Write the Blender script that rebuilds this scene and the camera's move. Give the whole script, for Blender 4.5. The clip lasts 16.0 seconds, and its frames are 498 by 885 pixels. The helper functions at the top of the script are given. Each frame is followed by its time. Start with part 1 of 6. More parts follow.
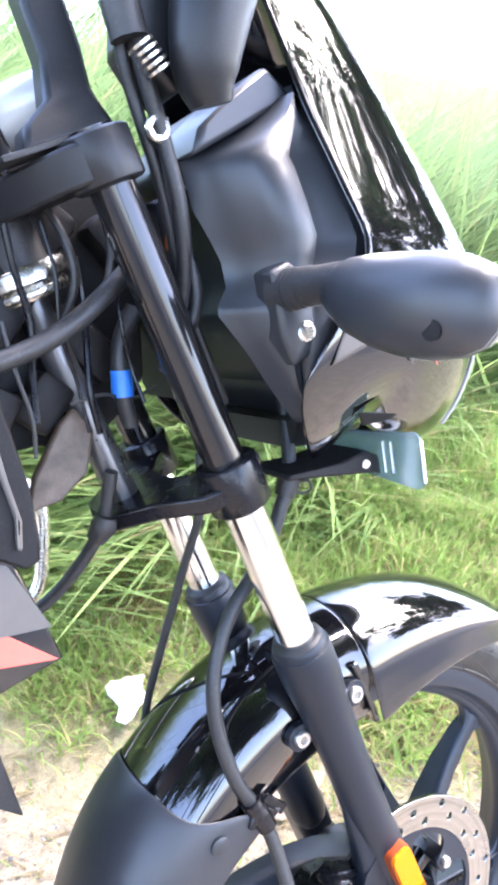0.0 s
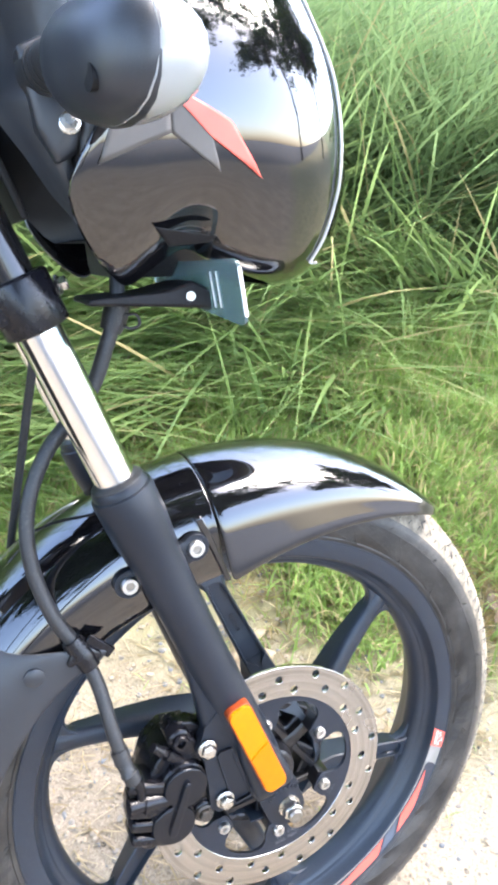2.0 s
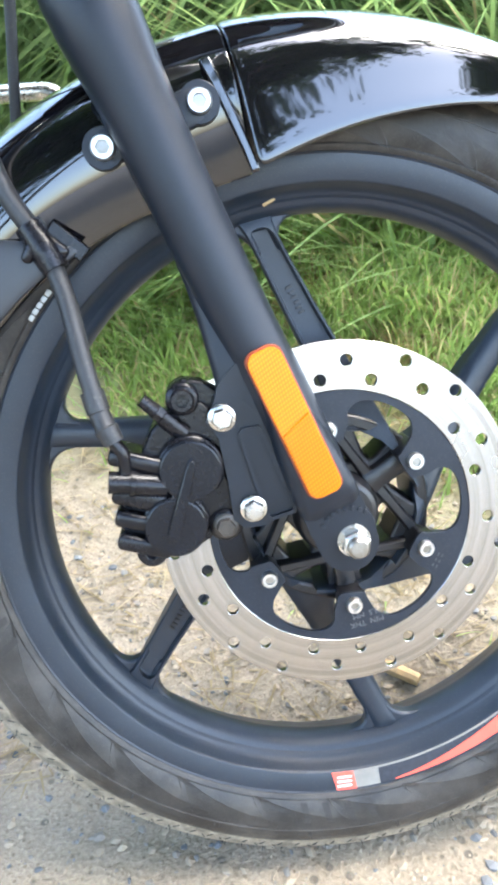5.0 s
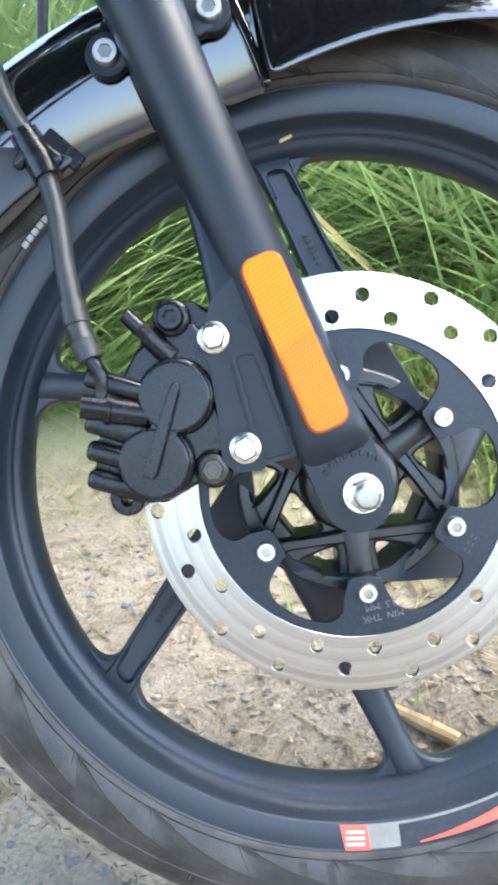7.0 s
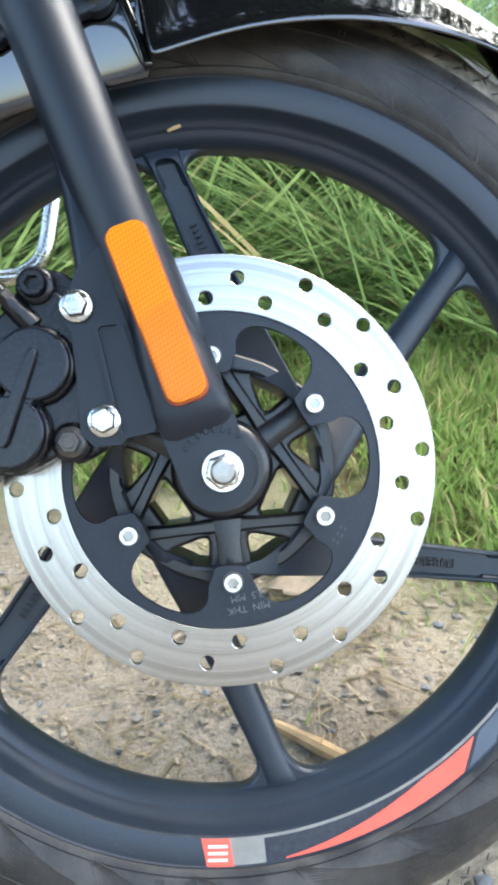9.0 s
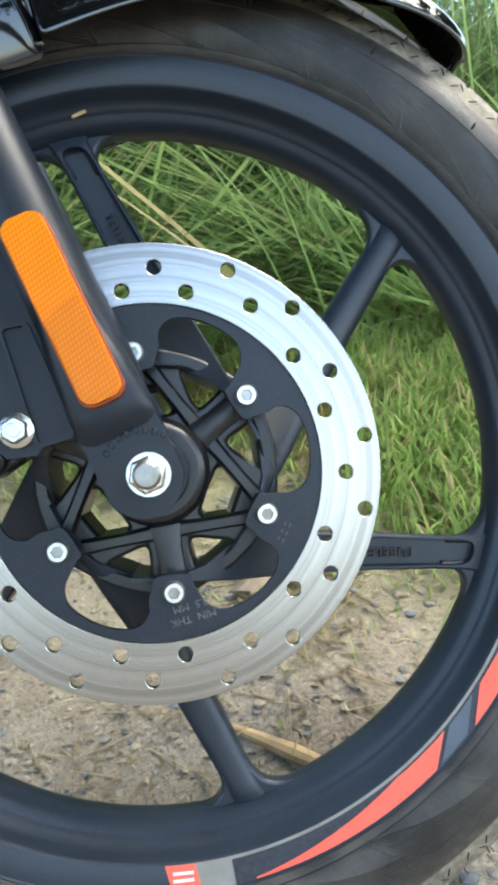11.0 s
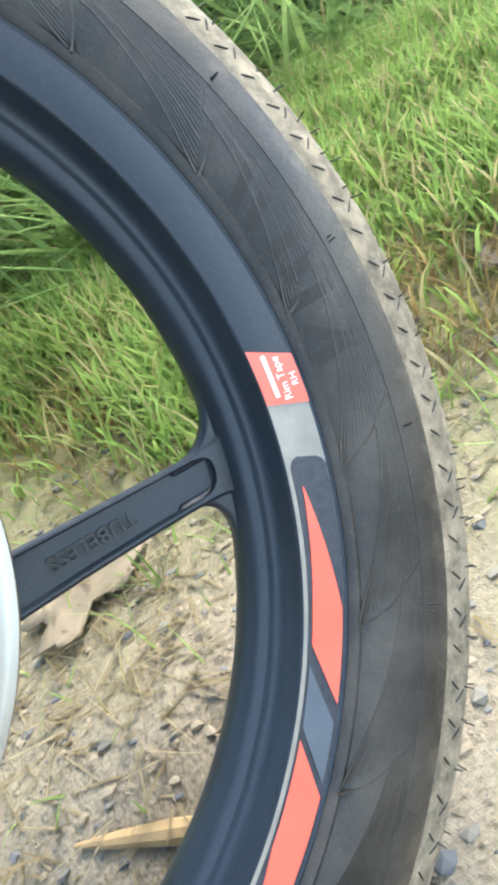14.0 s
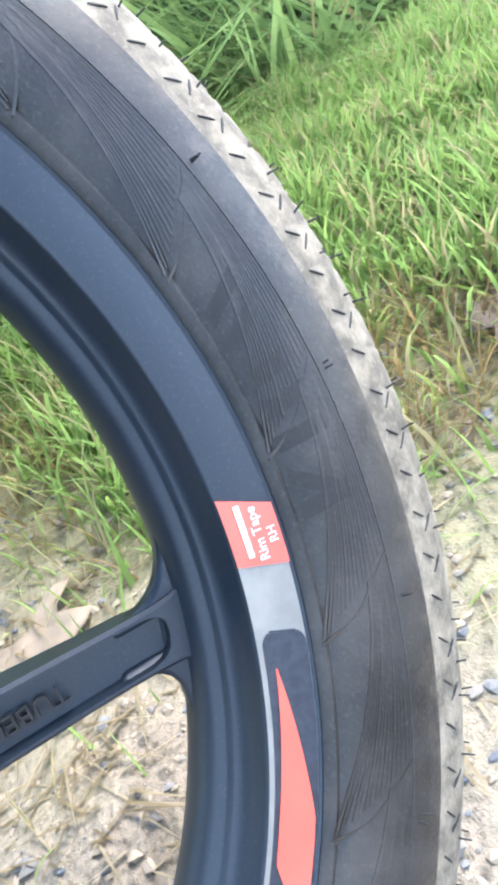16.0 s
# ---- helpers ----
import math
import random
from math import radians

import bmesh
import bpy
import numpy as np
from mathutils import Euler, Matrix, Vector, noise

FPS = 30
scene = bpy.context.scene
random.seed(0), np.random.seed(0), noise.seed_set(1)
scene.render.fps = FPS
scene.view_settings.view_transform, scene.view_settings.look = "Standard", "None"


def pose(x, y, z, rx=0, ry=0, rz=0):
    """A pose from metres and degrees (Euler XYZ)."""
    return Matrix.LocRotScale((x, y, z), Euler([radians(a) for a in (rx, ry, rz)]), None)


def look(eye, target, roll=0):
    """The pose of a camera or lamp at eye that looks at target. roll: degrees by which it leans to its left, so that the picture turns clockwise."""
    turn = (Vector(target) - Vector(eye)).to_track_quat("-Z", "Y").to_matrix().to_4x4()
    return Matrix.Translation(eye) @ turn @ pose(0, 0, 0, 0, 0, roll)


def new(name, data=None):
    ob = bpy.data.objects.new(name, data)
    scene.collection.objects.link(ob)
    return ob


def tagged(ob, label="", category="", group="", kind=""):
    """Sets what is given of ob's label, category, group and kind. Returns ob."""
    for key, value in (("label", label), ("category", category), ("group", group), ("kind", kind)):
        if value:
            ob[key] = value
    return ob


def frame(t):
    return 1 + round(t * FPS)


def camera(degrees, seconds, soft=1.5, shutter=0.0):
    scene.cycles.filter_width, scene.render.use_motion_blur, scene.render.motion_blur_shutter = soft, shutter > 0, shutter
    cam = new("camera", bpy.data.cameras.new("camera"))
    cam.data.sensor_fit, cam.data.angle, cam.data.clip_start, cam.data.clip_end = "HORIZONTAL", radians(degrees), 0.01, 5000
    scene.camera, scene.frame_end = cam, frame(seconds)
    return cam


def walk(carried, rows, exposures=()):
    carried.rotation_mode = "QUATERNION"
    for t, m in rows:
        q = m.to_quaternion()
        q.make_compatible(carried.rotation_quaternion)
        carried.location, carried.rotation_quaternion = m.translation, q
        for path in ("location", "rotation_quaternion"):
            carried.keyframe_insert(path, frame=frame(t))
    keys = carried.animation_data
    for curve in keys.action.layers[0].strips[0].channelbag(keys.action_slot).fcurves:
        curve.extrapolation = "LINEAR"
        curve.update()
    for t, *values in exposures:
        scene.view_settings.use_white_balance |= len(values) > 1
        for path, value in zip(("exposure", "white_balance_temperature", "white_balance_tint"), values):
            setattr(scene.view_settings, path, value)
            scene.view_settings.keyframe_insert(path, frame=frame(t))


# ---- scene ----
cam = camera(39.8, 16.0, soft=3.7)
# The bike's own frame (origin: front axle, x ahead, z up its fork plane) in the world: it leans on its side stand.
AXLE, SIDE = 0.3000, 10.0
BIKE = pose(0, 0, AXLE, -SIDE, 0, 0)
PATH = [
    (0, (-0.4301, -0.4921, 0.5606), (0.6049, 1.1932, 0.2627), -1.65),
    (0.5, (-0.3827, -0.5076, 0.5424), (0.6083, 1.1969, 0.2067), -1.81),
    (1, (-0.3331, -0.5269, 0.5312), (0.5561, 1.2226, 0.1458), -0.49),
    (1.5, (-0.2828, -0.5460, 0.5201), (0.5348, 1.2232, 0.0711), 0.78),
    (2, (-0.2367, -0.5615, 0.4929), (0.5244, 1.2079, -0.0459), -0.49),
    (2.5, (-0.1993, -0.5604, 0.4479), (0.5036, 1.2151, -0.1465), -1.92),
    (3, (-0.1672, -0.5499, 0.3931), (0.4400, 1.2510, -0.2297), -4.62),
    (3.5, (-0.1455, -0.5325, 0.3348), (0.4159, 1.2729, -0.3173), -4.68),
    (4, (-0.1281, -0.5172, 0.2761), (0.3290, 1.3374, -0.3166), -4.72),
    (4.5, (-0.1077, -0.5018, 0.2180), (0.2117, 1.4003, -0.3111), -3.76),
    (5, (-0.0882, -0.4913, 0.1639), (0.0464, 1.4475, -0.3083), -4.03),
    (5.2, (-0.0857, -0.4899, 0.1429), (-0.0313, 1.4672, -0.2655), -3.68),
    (7.3, (-0.0469, -0.4504, 0.0411), (-0.0864, 1.5474, -0.0446), -1.41),
    (7.5, (-0.0429, -0.4504, 0.0355), (-0.0807, 1.5483, -0.0255), -0.99),
    (8, (-0.0308, -0.4488, 0.0243), (-0.0197, 1.5510, 0.0014), 0.22),
    (8.5, (-0.0165, -0.4467, 0.0148), (0.0406, 1.5525, 0.0179), 0.77),
    (9, (-0.0036, -0.4445, 0.0091), (0.0920, 1.5530, 0.0400), 0.56),
    (11.5, (0.0264, -0.4091, 0.0096), (0.2087, 1.5824, 0.0342), -5.34),
    (12, (0.0327, -0.3917, 0.0130), (0.2728, 1.5938, 0.0317), -7.72),
    (12.5, (0.0499, -0.3680, 0.0064), (0.4152, 1.5983, -0.0050), -14.71),
    (13, (0.0750, -0.3387, -0.0112), (0.5268, 1.6085, -0.0768), -24.73),
    (13.5, (0.1033, -0.3054, -0.0258), (0.5980, 1.6288, -0.1432), -30.86),
    (14, (0.1329, -0.2767, -0.0348), (0.6556, 1.6435, -0.2337), -33.32),
    (14.5, (0.1541, -0.2563, -0.0377), (0.6969, 1.6514, -0.2943), -34.13),
    (15, (0.1683, -0.2435, -0.0321), (0.7434, 1.6494, -0.3259), -33.88),
    (15.5, (0.1729, -0.2353, -0.0178), (0.7667, 1.6518, -0.3115), -32.36),
    (16, (0.1722, -0.2314, 0.0061), (0.7752, 1.6563, -0.2636), -29.78),
]
walk(cam, [(t, BIKE @ look(eye, target, roll)) for t, eye, target, roll in PATH], exposures=[(0.0, 4.18, 6300, 20), (1.5, 3.79, 6500, 16), (3.0, 3.75, 6120, 10), (4.0, 3.77, 6200, 9), (5.0, 3.64, 6380, 8), (7.5, 3.43, 6130, 7), (9.0, 3.07, 6260, 6), (11.5, 2.67, 6450, 3), (13.0, 2.62, 6500, 3), (13.5, 2.70, 6650, 3), (14.0, 3.17, 6550, 3), (14.5, 3.46, 6080, 10), (16.0, 3.49, 5880, 11)])

# ---- world and light ----
world = bpy.data.worlds.new("sky")
scene.world = world
world.use_nodes = True
wn = world.node_tree.nodes
sky = wn.new("ShaderNodeTexSky")
sky.sky_type = "NISHITA"
sky.sun_disc = False
sky.sun_elevation, sky.sun_rotation = radians(60), radians(96)
sky.air_density, sky.dust_density, sky.ozone_density = 1.0, 2.7, 1.0
world.node_tree.links.new(sky.outputs[0], wn["Background"].inputs[0])
wn["Background"].inputs[1].default_value = 0.15
sun = new("sun", bpy.data.lights.new("sun", "SUN"))
sun.data.energy, sun.data.angle, sun.data.color = 0.9, radians(40), (1.0, 0.97, 0.91)
sun.matrix_world = look((2.6, -0.3, 4.5), (0, 0, 0))


# ---- materials ----
def material(name, colour, rough=0.5, metal=0.0, spots=None, spot_scale=30.0, spot_amount=0.3, grain=0.0, grain_scale=400.0,
             rough_vary=0.1, coat=0.0, spec=0.5, dust=0.0, dust_colour=(0.32, 0.28, 0.22)):
    """A surface with stains at a broad scale, grain at a fine one, and settled dust in flecks."""
    m = bpy.data.materials.new(name)
    m.use_nodes = True
    t = m.node_tree
    b = t.nodes["Principled BSDF"]
    b.inputs["Metallic"].default_value = metal
    b.inputs["Coat Weight"].default_value = coat
    b.inputs["Coat Roughness"].default_value = 0.03
    b.inputs["Specular IOR Level"].default_value = spec
    co = t.nodes.new("ShaderNodeTexCoord")
    big = t.nodes.new("ShaderNodeTexNoise")
    big.inputs["Scale"].default_value = spot_scale
    big.inputs["Detail"].default_value = 6
    big.inputs["Roughness"].default_value = 0.62
    t.links.new(co.outputs["Object"], big.inputs["Vector"])
    ramp = t.nodes.new("ShaderNodeValToRGB")
    ramp.color_ramp.elements[0].position, ramp.color_ramp.elements[1].position = 0.38, 0.68
    other = spots or tuple(min(1, c * 1.6 + 0.004) for c in colour)
    mix = tuple(c + (o - c) * spot_amount for c, o in zip(colour, other))
    ramp.color_ramp.elements[0].color, ramp.color_ramp.elements[1].color = (*colour, 1), (*mix, 1)
    t.links.new(big.outputs["Fac"], ramp.inputs["Fac"])
    out = ramp.outputs["Color"]
    fine = t.nodes.new("ShaderNodeTexNoise")
    fine.inputs["Scale"].default_value = grain_scale
    fine.inputs["Detail"].default_value = 3
    t.links.new(co.outputs["Object"], fine.inputs["Vector"])
    if dust:
        fleck = t.nodes.new("ShaderNodeValToRGB")
        fleck.color_ramp.elements[0].position, fleck.color_ramp.elements[1].position = 0.56, 0.74
        t.links.new(fine.outputs["Fac"], fleck.inputs["Fac"])
        mul = t.nodes.new("ShaderNodeMath")
        mul.operation = "MULTIPLY"
        t.links.new(fleck.outputs["Color"], mul.inputs[0])
        mul.inputs[1].default_value = dust
        blend = t.nodes.new("ShaderNodeMixRGB")
        blend.inputs["Color2"].default_value = (*dust_colour, 1)
        t.links.new(mul.outputs[0], blend.inputs["Fac"])
        t.links.new(out, blend.inputs["Color1"])
        out = blend.outputs["Color"]
    t.links.new(out, b.inputs["Base Color"])
    rr = t.nodes.new("ShaderNodeMapRange")
    rr.inputs["To Min"].default_value = max(0.02, rough - rough_vary)
    rr.inputs["To Max"].default_value = min(1.0, rough + rough_vary)
    t.links.new(big.outputs["Fac"], rr.inputs["Value"])
    t.links.new(rr.outputs["Result"], b.inputs["Roughness"])
    if grain:
        bump = t.nodes.new("ShaderNodeBump")
        bump.inputs["Strength"].default_value = grain
        bump.inputs["Distance"].default_value = 0.001
        t.links.new(fine.outputs["Fac"], bump.inputs["Height"])
        t.links.new(bump.outputs["Normal"], b.inputs["Normal"])
    return m


rim_paint = material("rim_paint", (0.0108, 0.0176, 0.0285), 0.42, spot_scale=18, grain=0.05, grain_scale=900, rough_vary=0.08, dust=0.06, spec=0.5)
hub_paint = material("hub_paint", (0.007, 0.007, 0.009), 0.32, spot_scale=40, grain=0.12, grain_scale=500, dust=0.05, spec=0.5)
fork_paint = material("fork_paint", (0.0100, 0.0130, 0.0190), 0.38, spot_scale=16, grain=0.04, grain_scale=1200, rough_vary=0.05, dust=0.02, spec=0.30)
cast_black = material("cast_black", (0.005, 0.005, 0.007), 0.26, spot_scale=60, grain=0.15, grain_scale=420, dust=0.02, spec=0.32)
gloss_black = material("gloss_black", (0.003, 0.003, 0.004), 0.05, spot_scale=14, rough_vary=0.03, coat=1.0, spec=0.62, dust=0.02)
matt_plastic = material("matt_plastic", (0.0185, 0.0212, 0.0260), 0.38, spot_scale=22, grain=0.10, grain_scale=1600, rough_vary=0.07, dust=0.04)
carrier_paint = material("carrier_paint", (0.010, 0.014, 0.022), 0.42, spot_scale=40, grain=0.05, grain_scale=900, rough_vary=0.06, dust=0.05, spec=0.35)
bolt_steel = material("bolt_steel", (0.66, 0.65, 0.63), 0.36, 1.0, spots=(0.6, 0.57, 0.52), spot_scale=150, spot_amount=0.5, grain=0.08)
pin_steel = material("pin_steel", (0.05, 0.05, 0.05), 0.4, 0.7, spot_scale=90, spots=(0.12, 0.10, 0.08), spot_amount=0.6, grain=0.2)
stamp_grey = material("stamp_grey", (0.115, 0.116, 0.12), 0.5, spots=(0.05, 0.05, 0.06), spot_scale=350, spot_amount=0.9)
riser_black = material("riser_black", (0.009, 0.010, 0.012), 0.40, spot_scale=30, grain=0.12, grain_scale=900, dust=0.03, spec=0.35)
dark_plastic = material("dark_plastic", (0.015, 0.015, 0.016), 0.55, spot_scale=30, grain=0.15, grain_scale=700, dust=0.10)
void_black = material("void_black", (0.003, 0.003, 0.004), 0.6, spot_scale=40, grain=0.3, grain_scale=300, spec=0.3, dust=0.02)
hose_rubber = material("hose_rubber", (0.016, 0.017, 0.019), 0.48, spot_scale=60, grain=0.1, dust=0.08)
chrome = material("chrome", (0.78, 0.775, 0.75), 0.13, 1.0, spot_scale=12, spot_amount=0.1, rough_vary=0.03)
zinc = material("zinc", (0.58, 0.57, 0.54), 0.26, 1.0, spots=(0.45, 0.42, 0.36), spot_scale=120, spot_amount=0.5, grain=0.1)
dull_steel = material("dull_steel", (0.36, 0.35, 0.33), 0.38, 1.0, spots=(0.2, 0.17, 0.13), spot_scale=90, spot_amount=0.7, grain=0.15)
coral = material("coral", (0.80, 0.11, 0.075), 0.40, spot_scale=20, spots=(0.85, 0.2, 0.15), rough_vary=0.05)
tape_grey = material("tape_grey", (0.26, 0.25, 0.23), 0.38, spot_scale=60, spots=(0.16, 0.16, 0.15), spot_amount=0.7)
tape_navy = material("tape_navy", (0.018, 0.024, 0.036), 0.45, spot_scale=300, spots=(0.05, 0.06, 0.08), spot_amount=0.5)
tape_slate = material("tape_slate", (0.07, 0.09, 0.12), 0.42, spot_scale=40)
panel_grey = material("panel_grey", (0.085, 0.078, 0.073), 0.45, spot_scale=20, spec=0.4)
white_paint = material("white_paint", (0.75, 0.74, 0.72), 0.5, spot_scale=50)
mark_grey = material("mark_grey", (0.035, 0.036, 0.04), 0.5)
blue_tape = material("blue_tape", (0.02, 0.16, 0.62), 0.4, spot_scale=60)
orange_plug = material("orange_plug", (0.6, 0.13, 0.02), 0.5, spot_scale=60)
paper = material("paper", (0.80, 0.80, 0.80), 0.8, spot_scale=20, spots=(0.6, 0.6, 0.6))
crumb_sand = material("crumb_sand", (0.24, 0.195, 0.14), 0.95, spot_scale=25, spots=(0.36, 0.305, 0.23), spot_amount=0.9, grain=0.5, grain_scale=600)
straw_mat = material("straw", (0.48, 0.33, 0.16), 0.7, spot_scale=60, spots=(0.3, 0.2, 0.1), spot_amount=0.8, grain=0.3)
leaf_pale = material("leaf_pale", (0.18, 0.145, 0.10), 0.8, spot_scale=40, spots=(0.3, 0.23, 0.16), spot_amount=0.8, grain=0.4)
leaf_dry = material("leaf_dry", (0.13, 0.095, 0.07), 0.8, spot_scale=40, spots=(0.20, 0.15, 0.11), spot_amount=0.8, grain=0.4)
tyre_rubber = material("tyre_rubber", (0.0125, 0.0118, 0.0112), 0.50, spot_scale=30, spots=(0.066, 0.060, 0.053), spot_amount=0.75, grain=0.22, grain_scale=700, rough_vary=0.12, dust=0.22, dust_colour=(0.13, 0.118, 0.10))
tread_dust = material("tread_dust", (0.110, 0.094, 0.070), 0.88, spot_scale=85, spots=(0.31, 0.265, 0.195), spot_amount=0.95, grain=0.4, grain_scale=500, dust=0.4)
def dusty_shoulder(m):
    """Dried road dust that thickens in ragged patches from the sidewall towards the tread."""
    t = m.node_tree
    b = t.nodes["Principled BSDF"]
    co = t.nodes.new("ShaderNodeTexCoord")
    flat = t.nodes.new("ShaderNodeVectorMath")
    flat.operation = "MULTIPLY"
    flat.inputs[1].default_value = (1, 0, 1)
    t.links.new(co.outputs["Object"], flat.inputs[0])
    radius = t.nodes.new("ShaderNodeVectorMath")
    radius.operation = "LENGTH"
    t.links.new(flat.outputs[0], radius.inputs[0])
    patch = t.nodes.new("ShaderNodeTexNoise")
    patch.inputs["Scale"].default_value, patch.inputs["Detail"].default_value, patch.inputs["Roughness"].default_value = 75, 7, 0.7
    t.links.new(co.outputs["Object"], patch.inputs["Vector"])
    ragged = t.nodes.new("ShaderNodeMath")
    ragged.operation = "MULTIPLY_ADD"
    ragged.inputs[1].default_value = 0.040
    t.links.new(patch.outputs["Fac"], ragged.inputs[0])
    t.links.new(radius.outputs["Value"], ragged.inputs[2])
    amount = t.nodes.new("ShaderNodeMapRange")
    amount.inputs["From Min"].default_value, amount.inputs["From Max"].default_value, amount.inputs["To Max"].default_value = 0.292, 0.306, 0.55
    t.links.new(ragged.outputs[0], amount.inputs["Value"])
    mix = t.nodes.new("ShaderNodeMixRGB")
    mix.inputs["Color2"].default_value = (0.165, 0.138, 0.100, 1)
    t.links.new(amount.outputs[0], mix.inputs["Fac"])
    t.links.new(b.inputs["Base Color"].links[0].from_socket, mix.inputs["Color1"])
    t.links.new(mix.outputs["Color"], b.inputs["Base Color"])


dusty_shoulder(tyre_rubber)
spew_rubber = material("spew_rubber", (0.015, 0.015, 0.015), 0.7)
lens_grey = material("lens_grey", (0.45, 0.45, 0.43), 0.12, spot_scale=40, coat=0.4)


def disc_steel():
    """Ground steel: fine rings about the axle, cross-hatched, with a thin film of wear."""
    m = material("disc_steel", (0.51, 0.50, 0.485), 0.26, 1.0, spots=(0.45, 0.425, 0.39), spot_scale=9, spot_amount=0.5, rough_vary=0.06)
    t = m.node_tree
    b = t.nodes["Principled BSDF"]
    co = t.nodes.new("ShaderNodeTexCoord")
    sep = t.nodes.new("ShaderNodeSeparateXYZ")
    t.links.new(co.outputs["Object"], sep.inputs[0])
    comb = t.nodes.new("ShaderNodeCombineXYZ")
    t.links.new(sep.outputs["X"], comb.inputs["X"])
    t.links.new(sep.outputs["Z"], comb.inputs["Y"])
    length = t.nodes.new("ShaderNodeVectorMath")
    length.operation = "LENGTH"
    t.links.new(comb.outputs[0], length.inputs[0])
    rings = t.nodes.new("ShaderNodeTexNoise")
    rings.noise_dimensions = "1D"
    rings.inputs["Scale"].default_value = 900
    rings.inputs["Detail"].default_value = 5
    t.links.new(length.outputs["Value"], rings.inputs["W"])
    bump = t.nodes.new("ShaderNodeBump")
    bump.inputs["Strength"].default_value = 0.09
    bump.inputs["Distance"].default_value = 0.0006
    t.links.new(rings.outputs["Fac"], bump.inputs["Height"])
    t.links.new(bump.outputs["Normal"], b.inputs["Normal"])
    bands = t.nodes.new("ShaderNodeTexNoise")
    bands.noise_dimensions = "1D"
    bands.inputs["Scale"].default_value = 110
    bands.inputs["Detail"].default_value = 6
    bands.inputs["Roughness"].default_value = 0.7
    t.links.new(length.outputs["Value"], bands.inputs["W"])
    worn = t.nodes.new("ShaderNodeValToRGB")
    worn.color_ramp.elements[0].position, worn.color_ramp.elements[1].position = 0.36, 0.62
    worn.color_ramp.elements[0].color, worn.color_ramp.elements[1].color = (0.68, 0.66, 0.64, 1), (1.0, 1.0, 1.0, 1)
    t.links.new(bands.outputs["Fac"], worn.inputs["Fac"])
    tint = t.nodes.new("ShaderNodeMixRGB")
    tint.blend_type = "MULTIPLY"
    tint.inputs["Fac"].default_value = 1.0
    t.links.new(b.inputs["Base Color"].links[0].from_socket, tint.inputs["Color1"])
    t.links.new(worn.outputs["Color"], tint.inputs["Color2"])
    t.links.new(tint.outputs["Color"], b.inputs["Base Color"])
    b.inputs["Anisotropic"].default_value = 0.5
    around = t.nodes.new("ShaderNodeTangent")
    around.direction_type, around.axis = "RADIAL", "Y"
    t.links.new(around.outputs[0], b.inputs["Tangent"])
    return m


disc_metal = disc_steel()


def reflector_orange(name, depth=1.0, slope=23):
    m = bpy.data.materials.new(name)
    m.use_nodes = True
    t = m.node_tree
    b = t.nodes["Principled BSDF"]
    b.inputs["Base Color"].default_value = (0.92, 0.20, 0.005, 1)
    b.inputs["Roughness"].default_value = 0.26
    b.inputs["Specular IOR Level"].default_value = 0.22
    co = t.nodes.new("ShaderNodeTexCoord")
    cell = t.nodes.new("ShaderNodeTexVoronoi")
    cell.feature = "F1"
    cell.inputs["Randomness"].default_value = 0.0
    cell.inputs["Scale"].default_value = 620
    turn = t.nodes.new("ShaderNodeMapping")
    turn.inputs["Rotation"].default_value = (0, radians(slope), 0)
    turn.inputs["Scale"].default_value = (1.0, 0.02, 0.62)
    t.links.new(co.outputs["Object"], turn.inputs["Vector"])
    t.links.new(turn.outputs["Vector"], cell.inputs["Vector"])
    ramp = t.nodes.new("ShaderNodeValToRGB")
    ramp.color_ramp.elements[0].color, ramp.color_ramp.elements[1].color = (0.80 * depth, 0.250 * depth, 0.004, 1), (0.56 * depth, 0.140 * depth, 0.002, 1)
    ramp.color_ramp.elements[0].position, ramp.color_ramp.elements[1].position = 0.25, 0.6
    t.links.new(cell.outputs["Distance"], ramp.inputs["Fac"])
    t.links.new(ramp.outputs["Color"], b.inputs["Base Color"])
    bump = t.nodes.new("ShaderNodeBump")
    bump.inputs["Strength"].default_value = 0.3
    bump.inputs["Distance"].default_value = 0.001
    t.links.new(cell.outputs["Distance"], bump.inputs["Height"])
    t.links.new(bump.outputs["Normal"], b.inputs["Normal"])
    return m


# the second is the same orange, darkened for the reflector's shaded lower half
amber, amber_shaded = reflector_orange("reflector_orange"), reflector_orange("reflector_orange_shaded", 0.90, 23)


def glass(name, colour, rough=0.02):
    m = bpy.data.materials.new(name)
    m.use_nodes = True
    b = m.node_tree.nodes["Principled BSDF"]
    b.inputs["Base Color"].default_value = (*colour, 1)
    b.inputs["Roughness"].default_value = rough
    b.inputs["Transmission Weight"].default_value = 1.0
    b.inputs["IOR"].default_value = 1.45
    return m


plate_glass = glass("plate_glass", (0.20, 0.31, 0.33), 0.10)
plate_glass.node_tree.nodes["Principled BSDF"].inputs["Transmission Weight"].default_value = 0.68
lens_milk = glass("lens_milk", (0.62, 0.63, 0.62), 0.06)
lens_milk.node_tree.nodes["Principled BSDF"].inputs["Transmission Weight"].default_value = 0.55
lens_clear = glass("lens_clear", (0.92, 0.93, 0.92), 0.03)


